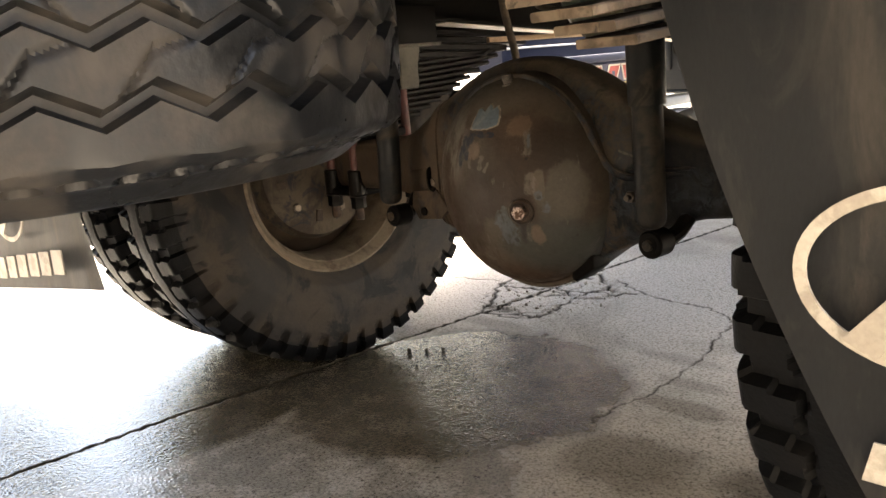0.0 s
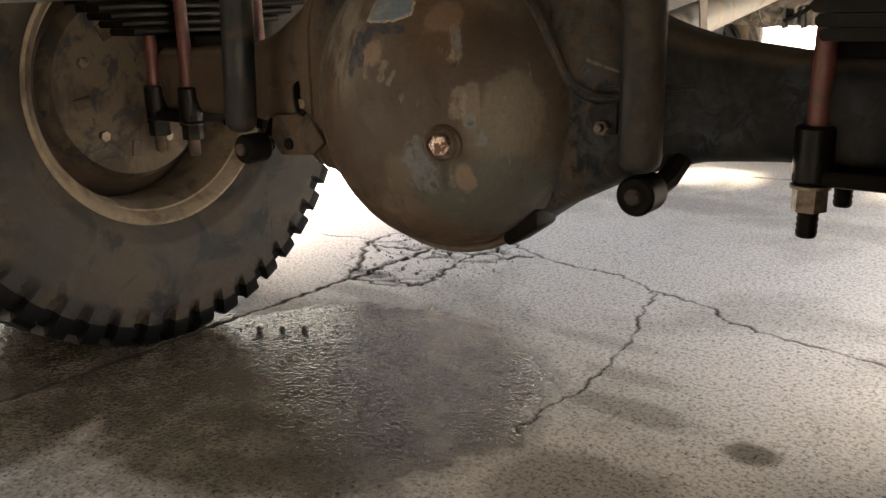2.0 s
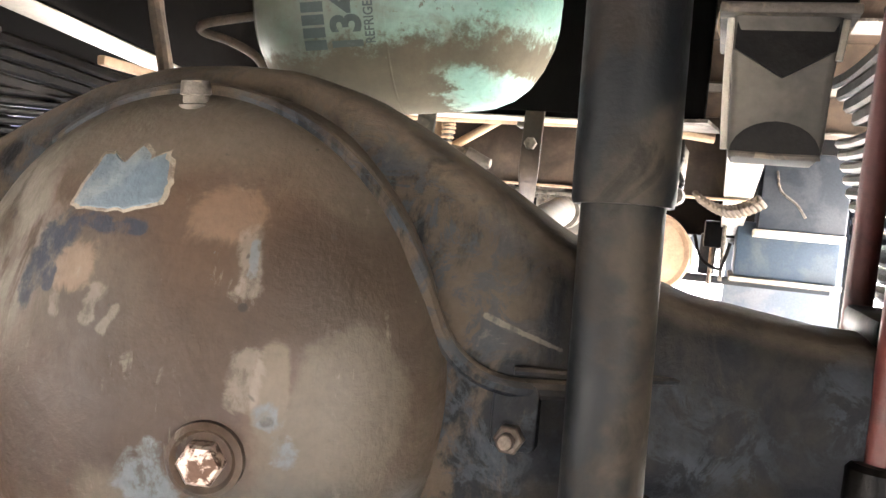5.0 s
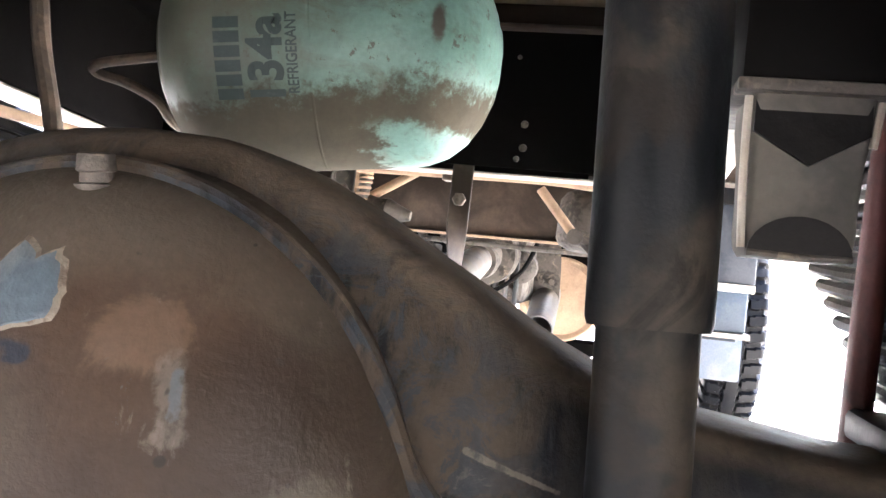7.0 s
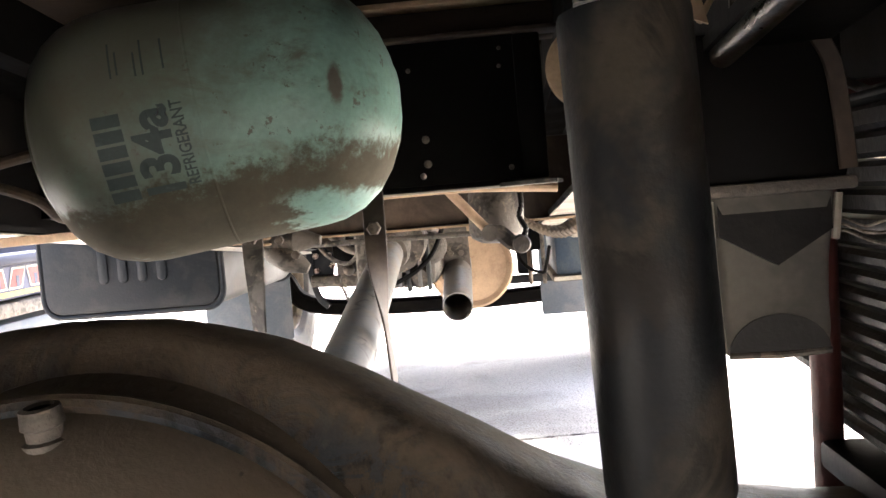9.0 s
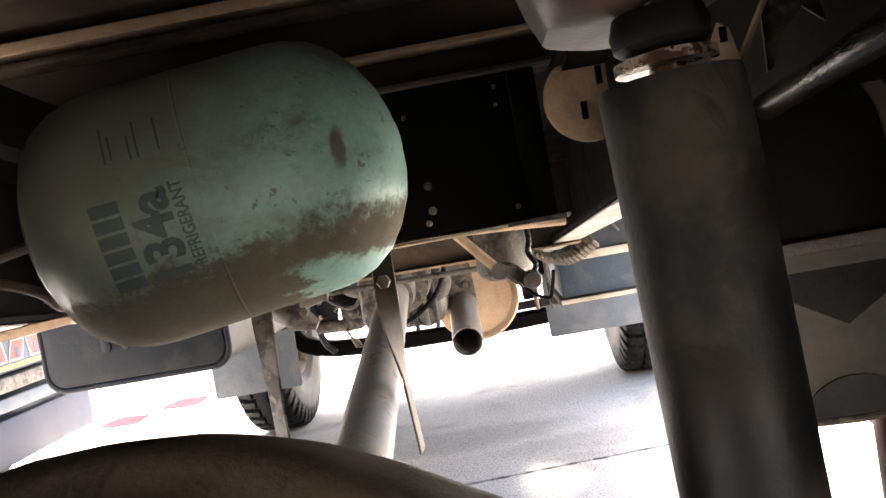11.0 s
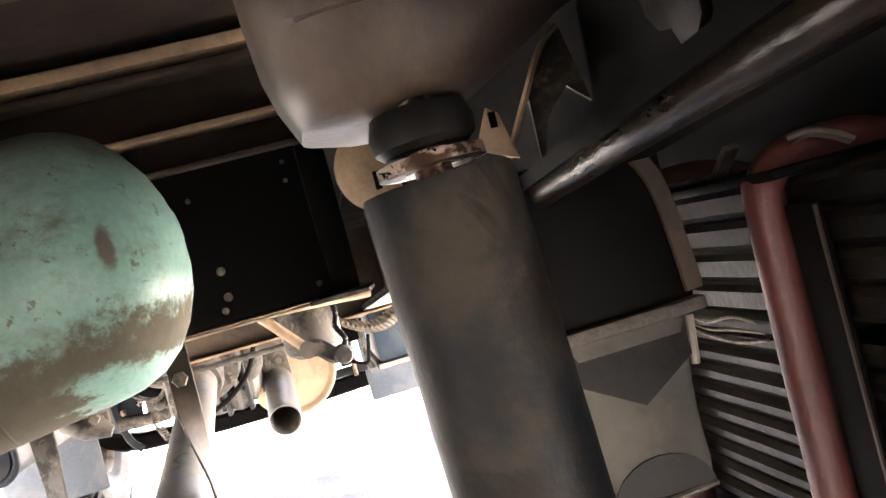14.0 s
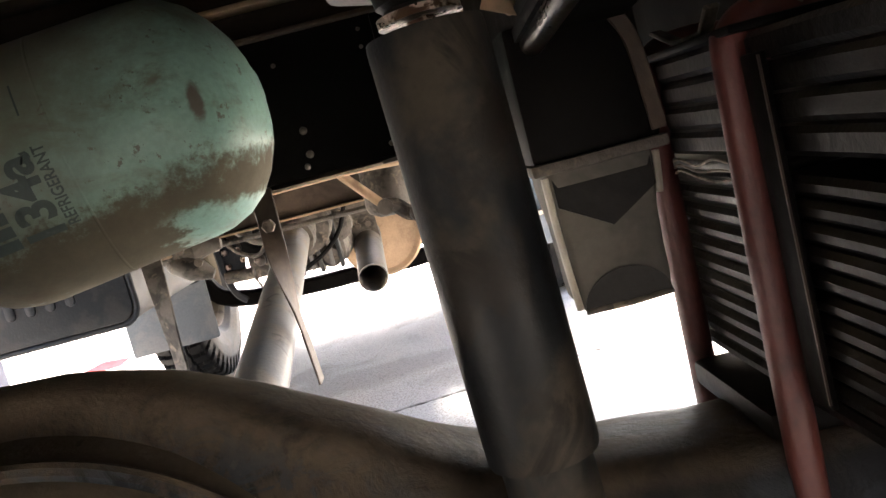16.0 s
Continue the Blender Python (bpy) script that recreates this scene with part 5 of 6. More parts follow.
    part("rail_lip", bm, M_LIP, fr, "rounded glossy rail edge, paint worn through")
    part("rail_lip", tube([(mx(-0.266, -1), y, rail_z(y) - 0.002) for y in (1.0, 1.4, 1.76)], 0.0115, 14), M_LIP, fr)
    for s in (1, -1):
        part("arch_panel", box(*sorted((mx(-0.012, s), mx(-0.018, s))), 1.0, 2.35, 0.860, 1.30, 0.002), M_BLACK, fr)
    part("gusset", plate([(0.018, 0.050), (0.027, 0.001), (0.014, 0.013), (-0.002, -0.003), (-0.012, -0.032), (-0.010, 0.018)], (-0.240, 1.66, 0.960), (1, 0, 0), (0, 0, 1), 0.003), M_DUSTSTEEL, fr)
    part("cable", tube(curve([(-0.224, 1.655, 1.008), (-0.237, 1.655, 0.998), (-0.255, 1.652, 0.970), (-0.273, 1.650, 0.940)], 4), 0.0022, 6), M_TAN, fr)
    part("bracket_plate", plate([(-0.017, -0.010), (0.006, -0.020), (0.000, 0.008), (-0.006, 0.012)], (-0.274, 1.648, 0.958), (1, 0, 0), (0, 0, 1), 0.003), M_TAN, fr)
    part("slot", box(-0.280, -0.276, 1.645, 1.6475, 0.958, 0.967, 0.0), M_BLACK, fr)
    # a dusty bracket bolted to the web of the right rail
    part("web_bracket", plate([(0.034, 0.075), (0.034, 0.030), (0.030, 0.012), (0.021, 0.002), (0.009, 0.0), (0.003, -0.010), (-0.010, -0.011), (-0.020, -0.002), (-0.023, 0.02), (-0.022, 0.075)], (-0.2135, 1.530, 0.970), (0, 1, 0), (0, 0, 1), 0.006, 0.001), M_BUMPDARK, fr, "dusty bracket on the rail web")
    for yy, zz in ((1.497, 0.990), (1.516, 0.996)):
        part("bolt", hexnut((-0.217, yy, zz), (-1, 0, 0), 0.018, 0.012), M_NUT, fr)
    # bump stop holder under each rail
    for s in (1, -1):
        part("stop_bracket", box(min(mx(-0.285, s), mx(-0.195, s)), max(mx(-0.285, s), mx(-0.195, s)), 1.628, 1.76, 0.836, 0.93, 0.005), M_BLACK, fr)
        # a thin strip, browner than the bracket, along its edge
        edge = curve([(mx(-0.212, s), 1.6265, 0.925), (mx(-0.203, s), 1.6262, 0.905), (mx(-0.199, s), 1.626, 0.872), (mx(-0.197, s), 1.626, 0.842)], 4)
        part("bracket_edge", sweep(edge, flat(0.011, 0.003, 0.001), (0, -1, 0)), M_FRAME_DUSTY, fr, "brown edge strip of the bracket")
        part("stop_plate", box(min(mx(-0.287, s), mx(-0.193, s)), max(mx(-0.287, s), mx(-0.193, s)), 1.622, 1.77, 0.830, 0.838, 0.002), M_DUSTSTEEL, fr)
    return fr


build_frame()


def bump_stop(s):
    b = thing("bump_stop", (mx(-0.24, s), 1.67, 0.73), "grey-brown rubber bump stop under the frame rail", "bump stop", "bump stops")
    x = mx(-0.24, s)
    bm = bmesh.new()
    rings = []
    for z, hw, hd in ((0.8305, 0.037, 0.037), (0.815, 0.037, 0.036), (0.79, 0.0345, 0.031), (0.765, 0.0335, 0.030), (0.745, 0.033, 0.032), (0.735, 0.032, 0.031), (0.7295, 0.029, 0.028)):
        rings.append([bm.verts.new((x + a, 1.668 + c, z)) for a, c in rounded(hw * 2, hd * 2, 0.006, 3)])
    for p, q in zip(rings, rings[1:]):
        for i in range(len(p)):
            j = (i + 1) % len(p)
            bm.faces.new((p[i], p[j], q[j], q[i]))
    bm.faces.new(rings[0])
    bm.faces.new(rings[-1][::-1])
    part("rubber_block", bm, M_BUMPSTOP, b)
    # thin pale ribs down the block's sides
    for q in (-1, 1):
        edge = curve([(x + q * 0.0385, 1.632, 0.828), (x + q * 0.0380, 1.634, 0.800), (x + q * 0.0365, 1.636, 0.765), (x + q * 0.0345, 1.637, 0.734)] if q < 0 else [(x + q * 0.0385, 1.632, 0.828), (x + q * 0.0372, 1.633, 0.812), (x + q * 0.0360, 1.634, 0.800)], 5)
        part("side_rib", tube(edge, 0.0026, 8, (0.1, 1, 0)), M_FLANGE, b, "pale edge of the stop")
    part("foot_rib", tube([(x - 0.031, 1.6365, 0.7315), (x, 1.635, 0.7305), (x + 0.031, 1.6365, 0.7315)], 0.0022, 8), M_DUSTSTEEL, b)
    # dark plates on the front of the block, at its top and its foot
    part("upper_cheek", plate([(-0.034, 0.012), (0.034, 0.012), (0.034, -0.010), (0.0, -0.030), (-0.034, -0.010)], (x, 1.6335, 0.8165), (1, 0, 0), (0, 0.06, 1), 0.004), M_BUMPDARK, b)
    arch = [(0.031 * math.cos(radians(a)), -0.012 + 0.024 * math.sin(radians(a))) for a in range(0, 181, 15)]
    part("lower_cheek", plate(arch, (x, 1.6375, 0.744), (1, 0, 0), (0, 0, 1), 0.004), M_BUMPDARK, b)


bump_stop(1)
bump_stop(-1)


# ---- bed ----
def build_bed():
    bd = thing("truck_bed", (X0, 1.8, 1.2), "brown underside of a truck bed on cross bearers", "truck bed")

    def slab(x0, x1, y0, y1, h0, h1):
        bm = bmesh.new()
        v = [bm.verts.new((x, y, rail_z(y) + h)) for x in (x0, x1) for y in (y0, y1) for h in (h0, h1)]
        for f in ((0, 1, 3, 2), (4, 6, 7, 5), (0, 4, 5, 1), (2, 3, 7, 6), (0, 2, 6, 4), (1, 5, 7, 3)):
            bm.faces.new([v[i] for i in f])
        return bm
    part("bed_floor", slab(X0 - 1.12, X0 + 1.12, -0.7, 4.45, 0.46, 0.55), M_BED, bd)
    for s in (1, -1):
        part("sill", slab(mx(-0.29, s) if s > 0 else mx(-0.19, s), mx(-0.19, s) if s > 0 else mx(-0.29, s), -0.6, 4.4, 0.238, 0.33), M_BLACK, bd)
    for y in (0.1, 0.95, 1.35, 1.95, 2.95, 3.5, 4.1):
        part("cross_bearer", slab(X0 - 1.05, X0 + 1.05, y, y + 0.06, 0.33, 0.458), M_FRAME_DUSTY, bd)
        part("bearer_lip", slab(X0 - 1.05, X0 + 1.05, y - 0.03, y + 0.0, 0.33, 0.336), M_DUSTSTEEL, bd)
    for s in (1, -1):
        part("side_sill", slab(*sorted((X0 + s * 1.10, X0 + s * 1.14)), -0.7, 4.45, 0.30, 0.62), M_BED, bd)
    part("tail_board", box(X0 - 1.12, X0 + 1.12, -0.74, -0.70, 1.45, 1.75, 0.01), M_BED, bd)
    cab = thing("truck_cab", (X0, 5.2, 0.6), "dark underside of the truck cab over the front axle", "truck cab")
    part("cab_floor", box(X0 - 1.0, X0 + 1.0, 4.55, 6.2, 0.98, 1.12, 0.02), M_BLACK, cab)
    part("engine", box(X0 - 0.30, X0 + 0.28, 4.62, 5.8, 0.66, 1.0, 0.05), M_BLACK, cab)
    part("bumper", box(X0 - 1.05, X0 + 1.05, 6.2, 6.3, 0.60, 1.0, 0.03), M_GREY, cab)
    fa = thing("front_axle", (X0, 5.4, 0.4), "dark dusty front axle beam between the front wheels", "axle")
    part("beam", sweep(curve([(X0 - 0.85, 5.4, WZ), (X0 - 0.6, 5.4, 0.345), (X0 + 0.6, 5.4, 0.345), (X0 + 0.85, 5.4, WZ)], 6), flat(0.09, 0.08, 0.015)), M_BLACK, fa)
    wheels(None, fa)


build_bed()


# ---- refrigerant cylinder used as an air tank ----
TA, TB = Vector((-0.943, 2.120, 0.938)), Vector((-0.517, 2.205, 0.995))
TKR = 0.155


def build_cylinder():
    way = (TB - TA).normalized()
    L = (TB - TA).length
    mint = mat("mint_paint", (0.145, 0.255, 0.208), (0.205, 0.345, 0.285), third=(0.105, 0.112, 0.082), scale=5, rough=0.45, bump=0.08, cover=(0.4, 0.65), cover3=(0.50, 0.68))
    nt = mint.node_tree
    b = nt.nodes["Principled BSDF"]
    src = b.inputs["Base Color"].links[0].from_socket
    vec = coords(nt)
    # mud thrown up on the belly, ragged along its upper edge
    sep = nt.nodes.new("ShaderNodeSeparateXYZ")
    nt.links.new(vec, sep.inputs[0])
    lvl = math2(nt, 'SUBTRACT', sep.outputs[2], math2(nt, 'MULTIPLY', sep.outputs[0], 0.15))
    rag = math2(nt, 'ADD', lvl, math2(nt, 'MULTIPLY', math2(nt, 'SUBTRACT', grain(nt, vec, 16.0, 9.0, 0.75), 0.5), 0.13))
    mud = ramp(nt, rag, 1.014, 0.986, 0.0, 0.95)
    mud = math2(nt, 'MULTIPLY', mud, ramp(nt, grain(nt, vec, 9.0, 7.0, 0.7), 0.24, 0.40))
    wobc = grain(nt, vec, 26.0, 5.0, 0.7)
    # the mud tone is left off low down at the right end
    low_right = math2(nt, 'MULTIPLY', ramp(nt, math2(nt, 'ADD', sep.outputs[0], math2(nt, 'MULTIPLY', math2(nt, 'SUBTRACT', wobc, 0.5), 0.16)), -0.660, -0.630), ramp(nt, math2(nt, 'ADD', sep.outputs[2], math2(nt, 'MULTIPLY', math2(nt, 'SUBTRACT', wobc, 0.5), 0.05)), 0.872, 0.858))
    mud = math2(nt, 'MULTIPLY', mud, math2(nt, 'SUBTRACT', 1.0, low_right))
    speck = ramp(nt, grain(nt, vec, 55.0, 5.0, 0.75), 0.61, 0.66)
    allm = math2(nt, 'MAXIMUM', mud, math2(nt, 'MULTIPLY', speck, 0.8))
    out = mixc(nt, allm, src, mixc(nt, wobc, (0.042, 0.033, 0.022), (0.092, 0.075, 0.051)))
    out = mixc(nt, math2(nt, 'MULTIPLY', blob(nt, sep, wobc, -0.575, 0.985, 0.007, 0.022, 0.35, 1.8), 0.85), out, (0.060, 0.032, 0.022))
    # brown-grey tint towards the upper left: haze and reflection put into the paint colour
    dusty = math2(nt, 'MULTIPLY', ramp(nt, math2(nt, 'ADD', math2(nt, 'SUBTRACT', sep.outputs[2], math2(nt, 'MULTIPLY', sep.outputs[0], 0.9)), math2(nt, 'MULTIPLY', math2(nt, 'SUBTRACT', wobc, 0.5), 0.25)), 1.53, 1.75), 0.85)
    out = mixc(nt, dusty, out, (0.085, 0.074, 0.055))
    patch = ramp(nt, grain(nt, vec, 4.5, 6.0, 0.65, 0.5), 0.30, 0.62, 0.45, 1.0)
    film = math2(nt, 'MULTIPLY', math2(nt, 'MULTIPLY', ramp(nt, sep.outputs[0], -0.58, -0.84), patch), math2(nt, 'MULTIPLY', 0.75, math2(nt, 'SUBTRACT', 1.0, mud)))
    out = mixc(nt, film, out, (0.100, 0.104, 0.074))
    nt.links.new(out, b.inputs["Base Color"])
    nt.links.new(ramp(nt, mud, 0.0, 1.0, 0.42, 0.95), b.inputs["Roughness"])
    nt.links.new(ramp(nt, mud, 0.0, 1.0, 0.45, 0.10), b.inputs["Specular IOR Level"])
    t = thing("gas_cylinder", (TA + TB) / 2 - Vector((0, 0, TKR)), "mint green refrigerant cylinder, mud-splashed belly, slung from the crossmember", "gas cylinder")
    prof = [(0.0, 0.0), (0.0, 0.072), (0.004, 0.094), (0.014, 0.113), (0.030, 0.130), (0.052, 0.144), (0.080, 0.1525), (0.105, TKR), (L - 0.130, TKR), (L - 0.108, 0.153), (L - 0.080, 0.144), (L - 0.055, 0.127), (L - 0.035, 0.103), (L - 0.018, 0.072), (L - 0.010, 0.046), (L - 0.006, 0.02), (L - 0.006, 0.0)]
    part("shell", lathe(prof, TA, way, 96), mint, t, "mint green dented shell", 50)
    part("nose", lathe([(-0.03, 0.050), (-0.012, 0.043), (0.0, 0.033), (0.005, 0.017), (0.006, 0.0)], TB + Vector((-0.010, 0, 0.004)), way, 32), mint, t)
    part("seam", lathe([(L * 0.45 - 0.003, TKR - 0.0006), (L * 0.45 - 0.001, TKR + 0.0005), (L * 0.45 + 0.001, TKR + 0.0005), (L * 0.45 + 0.003, TKR - 0.0006)], TA, way, 96), mint, t)
    part("foot_ring", lathe([(-0.004, 0.070), (-0.004, 0.076), (0.004, 0.082), (0.004, 0.070), (-0.004, 0.070)], TA, way, 64), mint, t)
    # stencilled writing, wrapped on the shell, reading upwards
    side = Vector((0, -1, 0))
    side = (side - way * side.dot(way)).normalized()
    upv = way.cross(side)
    if upv.z < 0:
        upv = -upv

    def on_shell(along, round_, lift=0.0009):
        a = round_ / TKR
        return TA + way * along + (side * math.cos(a) + upv * math.sin(a)) * (TKR + lift)

    def words(text, name, along, tall, start, length):
        cu = bpy.data.curves.new(name, 'FONT')
        cu.body, cu.size, cu.offset = text, 1.0, (0.034 if len(text) == 4 else 0.018)
        tmp = new(name, cu)
        me = bpy.data.meshes.new_from_object(tmp.evaluated_get(bpy.context.evaluated_depsgraph_get()))
        bpy.data.objects.remove(tmp)
        bm = bmesh.new()
        bm.from_mesh(me)
        bmesh.ops.triangulate(bm, faces=bm.faces[:])
        lo = Vector((min(v.co.x for v in bm.verts), min(v.co.y for v in bm.verts)))
        hi = Vector((max(v.co.x for v in bm.verts), max(v.co.y for v in bm.verts)))
        for _ in range(2):
            bmesh.ops.subdivide_edges(bm, edges=[e for e in bm.edges if e.calc_length() > 0.2], cuts=1)
        for v in bm.verts:
            v.co = on_shell(along + tall * (1 - (v.co.y - lo.y) / (hi.y - lo.y)), start + length * (v.co.x - lo.x) / (hi.x - lo.x))
        part(name, bm, M_INK, t, smooth=0)

    def bar(along, start, length, thick, name="print_bar"):
        bm = bmesh.new()
        n = max(2, int(length / 0.006))
        lo = [bm.verts.new(on_shell(along, start + length * k / n)) for k in range(n + 1)]
        hi = [bm.verts.new(on_shell(along - thick, start + length * k / n)) for k in range(n + 1)]
        for k in range(n):
            bm.faces.new((lo[k], lo[k + 1], hi[k + 1], hi[k]))
        part(name, bm, M_INK, t, smooth=0)
    words("134a", "writing", 0.124, 0.043, -0.088, 0.096)
    words("REFRIGERANT", "writing", 0.170, 0.0135, -0.084, 0.094)
    for k in range(6):
        bar(0.117, -0.090 + k * 0.0166, 0.0132, 0.030, "maker_bar")
    for al, st, ln in ((0.118, 0.045, 0.046), (0.125, 0.048, 0.030), (0.144, 0.043, 0.030), (0.152, 0.043, 0.046), (0.174, 0.046, 0.040)):
        bar(al, st, ln, 0.0022, "fine_print_bar")
    part("mount", box(-0.85, -0.65, 2.25, 2.488, 1.03, 1.05, 0.004), M_BLACK, t)
    hose = curve([(-0.93, 2.125, 0.945), (-0.985, 2.12, 0.938), (-1.045, 2.10, 0.922), (-1.055, 2.11, 0.912), (-1.02, 2.13, 0.903), (-0.985, 2.15, 0.885), (-0.98, 2.19, 0.862), (-0.99, 2.3, 0.855)], 6)
    part("hose", tube(hose, 0.0070, 10), M_HOSE, t)


build_cylinder()


# ---- drive shaft, guard loop, exhaust, tanks ----
def underbody():
    ps = thing("drive_shaft", (-0.66, 2.4, 0.5), "dusty grey steel drive shaft running to the gearbox", "drive shaft")
    a, b = Vector((-0.630, 1.86, 0.545)), Vector((-0.712, 3.42, 0.712))
    part("shaft_tube", rod(a, b, 0.041, 32, 0.1), M_SHAFT, ps)
    part("yoke", lathe([(-0.14, 0.05), (-0.10, 0.06), (-0.03, 0.055), (0, 0.045), (0.0, 0.0)], a, b - a, 24), M_DUSTSTEEL, ps)
    part("yoke", lathe([(-0.03, 0.0), (-0.03, 0.052), (0.03, 0.058), (0.10, 0.05), (0.16, 0.06), (0.16, 0.0)], b, b - a, 24), M_DUSTSTEEL, ps)
    gb = thing("gearbox", (-0.70, 3.9, 0.55), "dusty grey gearbox casing behind the engine", "gearbox")
    part("casing", box(-0.86, -0.60, 3.70, 4.6, 0.58, 0.90, 0.04), M_DUSTSTEEL, gb)
    part("lever", tube(curve([(-0.98, 3.8, 0.80), (-0.90, 3.78, 0.72), (-0.84, 3.76, 0.70)], 6), 0.012), M_DUSTSTEEL, gb)
    part("drum_brake", lathe([(0, 0.0), (0, 0.09), (0.08, 0.095), (0.09, 0.07), (0.09, 0)], (-0.715, 3.56, 0.73), (0, 1, 0.1), 28), M_DUSTSTEEL, gb)
    for x, y, z, rr, w in ((-0.80, 3.66, 0.66, 0.045, 0.06), (-0.62, 3.68, 0.70, 0.05, 0.07), (-0.655, 3.66, 0.615, 0.035, 0.05), (-0.86, 3.72, 0.78, 0.03, 0.08)):
        part("boss", lathe([(0, 0.0), (0, rr * 0.7), (0.01, rr), (w, rr), (w, 0)], (x, y, z), (0, 1, 0.05), 16), M_DUSTSTEEL, gb)
    for k, (x, y, z) in enumerate(((-0.93, 3.9, 0.69), (-0.99, 4.0, 0.72), (-0.95, 4.05, 0.62))):
        part("mount", box(x - 0.035, x + 0.035, y, y + 0.12, z - 0.03 - 0.012 * k, z + 0.035, 0.008), (M_BLACK, M_FRAME_DUSTY, M_DUSTSTEEL)[k], gb)
    part("clutch_pipe", tube(curve([(-1.04, 3.85, 0.80), (-0.97, 3.82, 0.70), (-0.90, 3.80, 0.665), (-0.85, 3.76, 0.70)], 5), 0.007, 8), M_DUSTSTEEL, gb)
    for k, x in enumerate((-0.752, -0.715, -0.690, -0.655, -0.628)):
        part("rib", box(x - 0.006, x + 0.006, 3.655, 3.705, 0.575 + 0.012 * (k % 2), 0.765 - 0.015 * (k % 3), 0.003), (M_TANKSIDE, M_SHAFT)[k % 2], gb)
    part("link_bracket", plate([(-0.035, -0.045), (0.030, -0.040), (0.036, 0.030), (0.008, 0.055), (-0.040, 0.050)], (-1.005, 3.95, 0.660), (1, 0, 0), (0, 0, 1), 0.012, 0.002), M_TANK, gb)
    part("pivot_pin", rod((-1.050, 3.94, 0.606), (-0.950, 3.94, 0.600), 0.021, 16), M_DUSTSTEEL, gb)
    part("ball_joint", lathe([(-0.020, 0.0), (-0.018, 0.010), (-0.010, 0.019), (0.0, 0.022), (0.010, 0.019), (0.018, 0.010), (0.020, 0.0)], (-0.922, 3.94, 0.637), (1, 0, 0.2), 18), M_NUT, gb)
    part("link_bar", sweep(curve([(-1.052, 3.94, 0.70), (-1.048, 3.94, 0.62), (-1.030, 3.94, 0.55), (-1.000, 3.94, 0.515)], 5), flat(0.022, 0.010), up=(0, 1, 0)), M_TANK, gb)
    part("return_spring", tube([(-0.950 + 0.030 * k / 90 + 0.011 * math.cos(k * 0.7), 3.94 + 0.011 * math.sin(k * 0.7), 0.595 - 0.075 * k / 90) for k in range(91)], 0.0028, 6, (1, 0, 0.2)), M_DUSTSTEEL, gb)
    for x, z in ((-1.03, 0.690), (-0.985, 0.690), (-1.03, 0.640), (-0.975, 0.655)):
        part("bolt", hexnut((x, 3.942, z), (0, -1, 0), 0.018, 0.012), M_BRIGHT, gb)
    part("cable", tube(curve([(-0.56, 3.62, 0.80), (-0.60, 3.60, 0.70), (-0.66, 3.60, 0.64), (-0.74, 3.62, 0.60)], 5), 0.007, 8), M_BLACK, gb)
    gl = thing("guard_loop", (-0.65, 2.39, 0.45), "flat steel guard loop hung round the drive shaft", "guard strap")
    rt = [(-0.607, 2.478, 0.866), (-0.607, 2.472, 0.82), (-0.607, 2.468, 0.75), (-0.603, 2.470, 0.67), (-0.598, 2.474, 0.58), (-0.596, 2.476, 0.50), (-0.61, 2.478, 0.44), (-0.70, 2.48, 0.41), (-0.795, 2.478, 0.45),
          (-0.811, 2.478, 0.55), (-0.812, 2.472, 0.66), (-0.810, 2.468, 0.75), (-0.810, 2.472, 0.82), (-0.810, 2.478, 0.866)]
    pts = curve(rt, 5)
    ups = []
    for k, p in enumerate(pts):
        f = k / (len(pts) - 1)
        tw = min(1.0, max(0.0, (min(f, 1 - f) - 0.10) / 0.14))
        ang = radians((86 if f < 0.5 else 42) * tw)
        ups.append((math.sin(ang) * (1 if f < 0.5 else -1), -math.cos(ang), 0.001 if 0.4 < f < 0.6 else 0.0))
    for k, p in enumerate(pts):
        f = k / (len(pts) - 1)
        if 0.36 < f < 0.64:
            ups[k] = (0, 0, -1)
    part("loop", sweep([p for k, p in enumerate(pts) if k / (len(pts) - 1) <= 0.36], flat(0.036, 0.004), ups=[u for k, u in enumerate(ups) if k / (len(pts) - 1) <= 0.36]), M_FRAME_DUSTY, gl)
    part("loop", sweep([p for k, p in enumerate(pts) if k / (len(pts) - 1) >= 0.64], flat(0.036, 0.004), ups=[u for k, u in enumerate(ups) if k / (len(pts) - 1) >= 0.64]), M_DUSTSTEEL, gl)
    part("loop_bottom", sweep(curve([(-0.598, 2.476, 0.47), (-0.62, 2.478, 0.43), (-0.70, 2.48, 0.41), (-0.785, 2.478, 0.44), (-0.808, 2.478, 0.48)], 5), flat(0.036, 0.004), up=(0.02, 0, 1)), M_DUSTSTEEL, gl)
    for x in (-0.607, -0.810):
        part("bolt", hexnut((x, 2.466, 0.807), (0, -1, 0), 0.020, 0.010), M_NUT, gl)

    mf = thing("muffler", (-0.512, 4.4, 0.45), "tan mud-coated muffler with a short tail pipe", "muffler")
    c = Vector((-0.513, 4.10, 0.602))
    part("drum", lathe([(0.0, 0.0), (0.002, 0.07), (0.005, 0.124), (0.0, 0.130), (-0.010, 0.136), (-0.013, 0.142), (-0.008, 0.149), (0.006, 0.149), (0.016, 0.142), (0.75, 0.142), (0.77, 0.12), (0.77, 0)], c, (0, 1, -0.03), 72), M_TAN, mf)
    pe = Vector((-0.549, 3.67, 0.516))
    pw = Vector((0.02, -0.85, -0.20)).normalized()
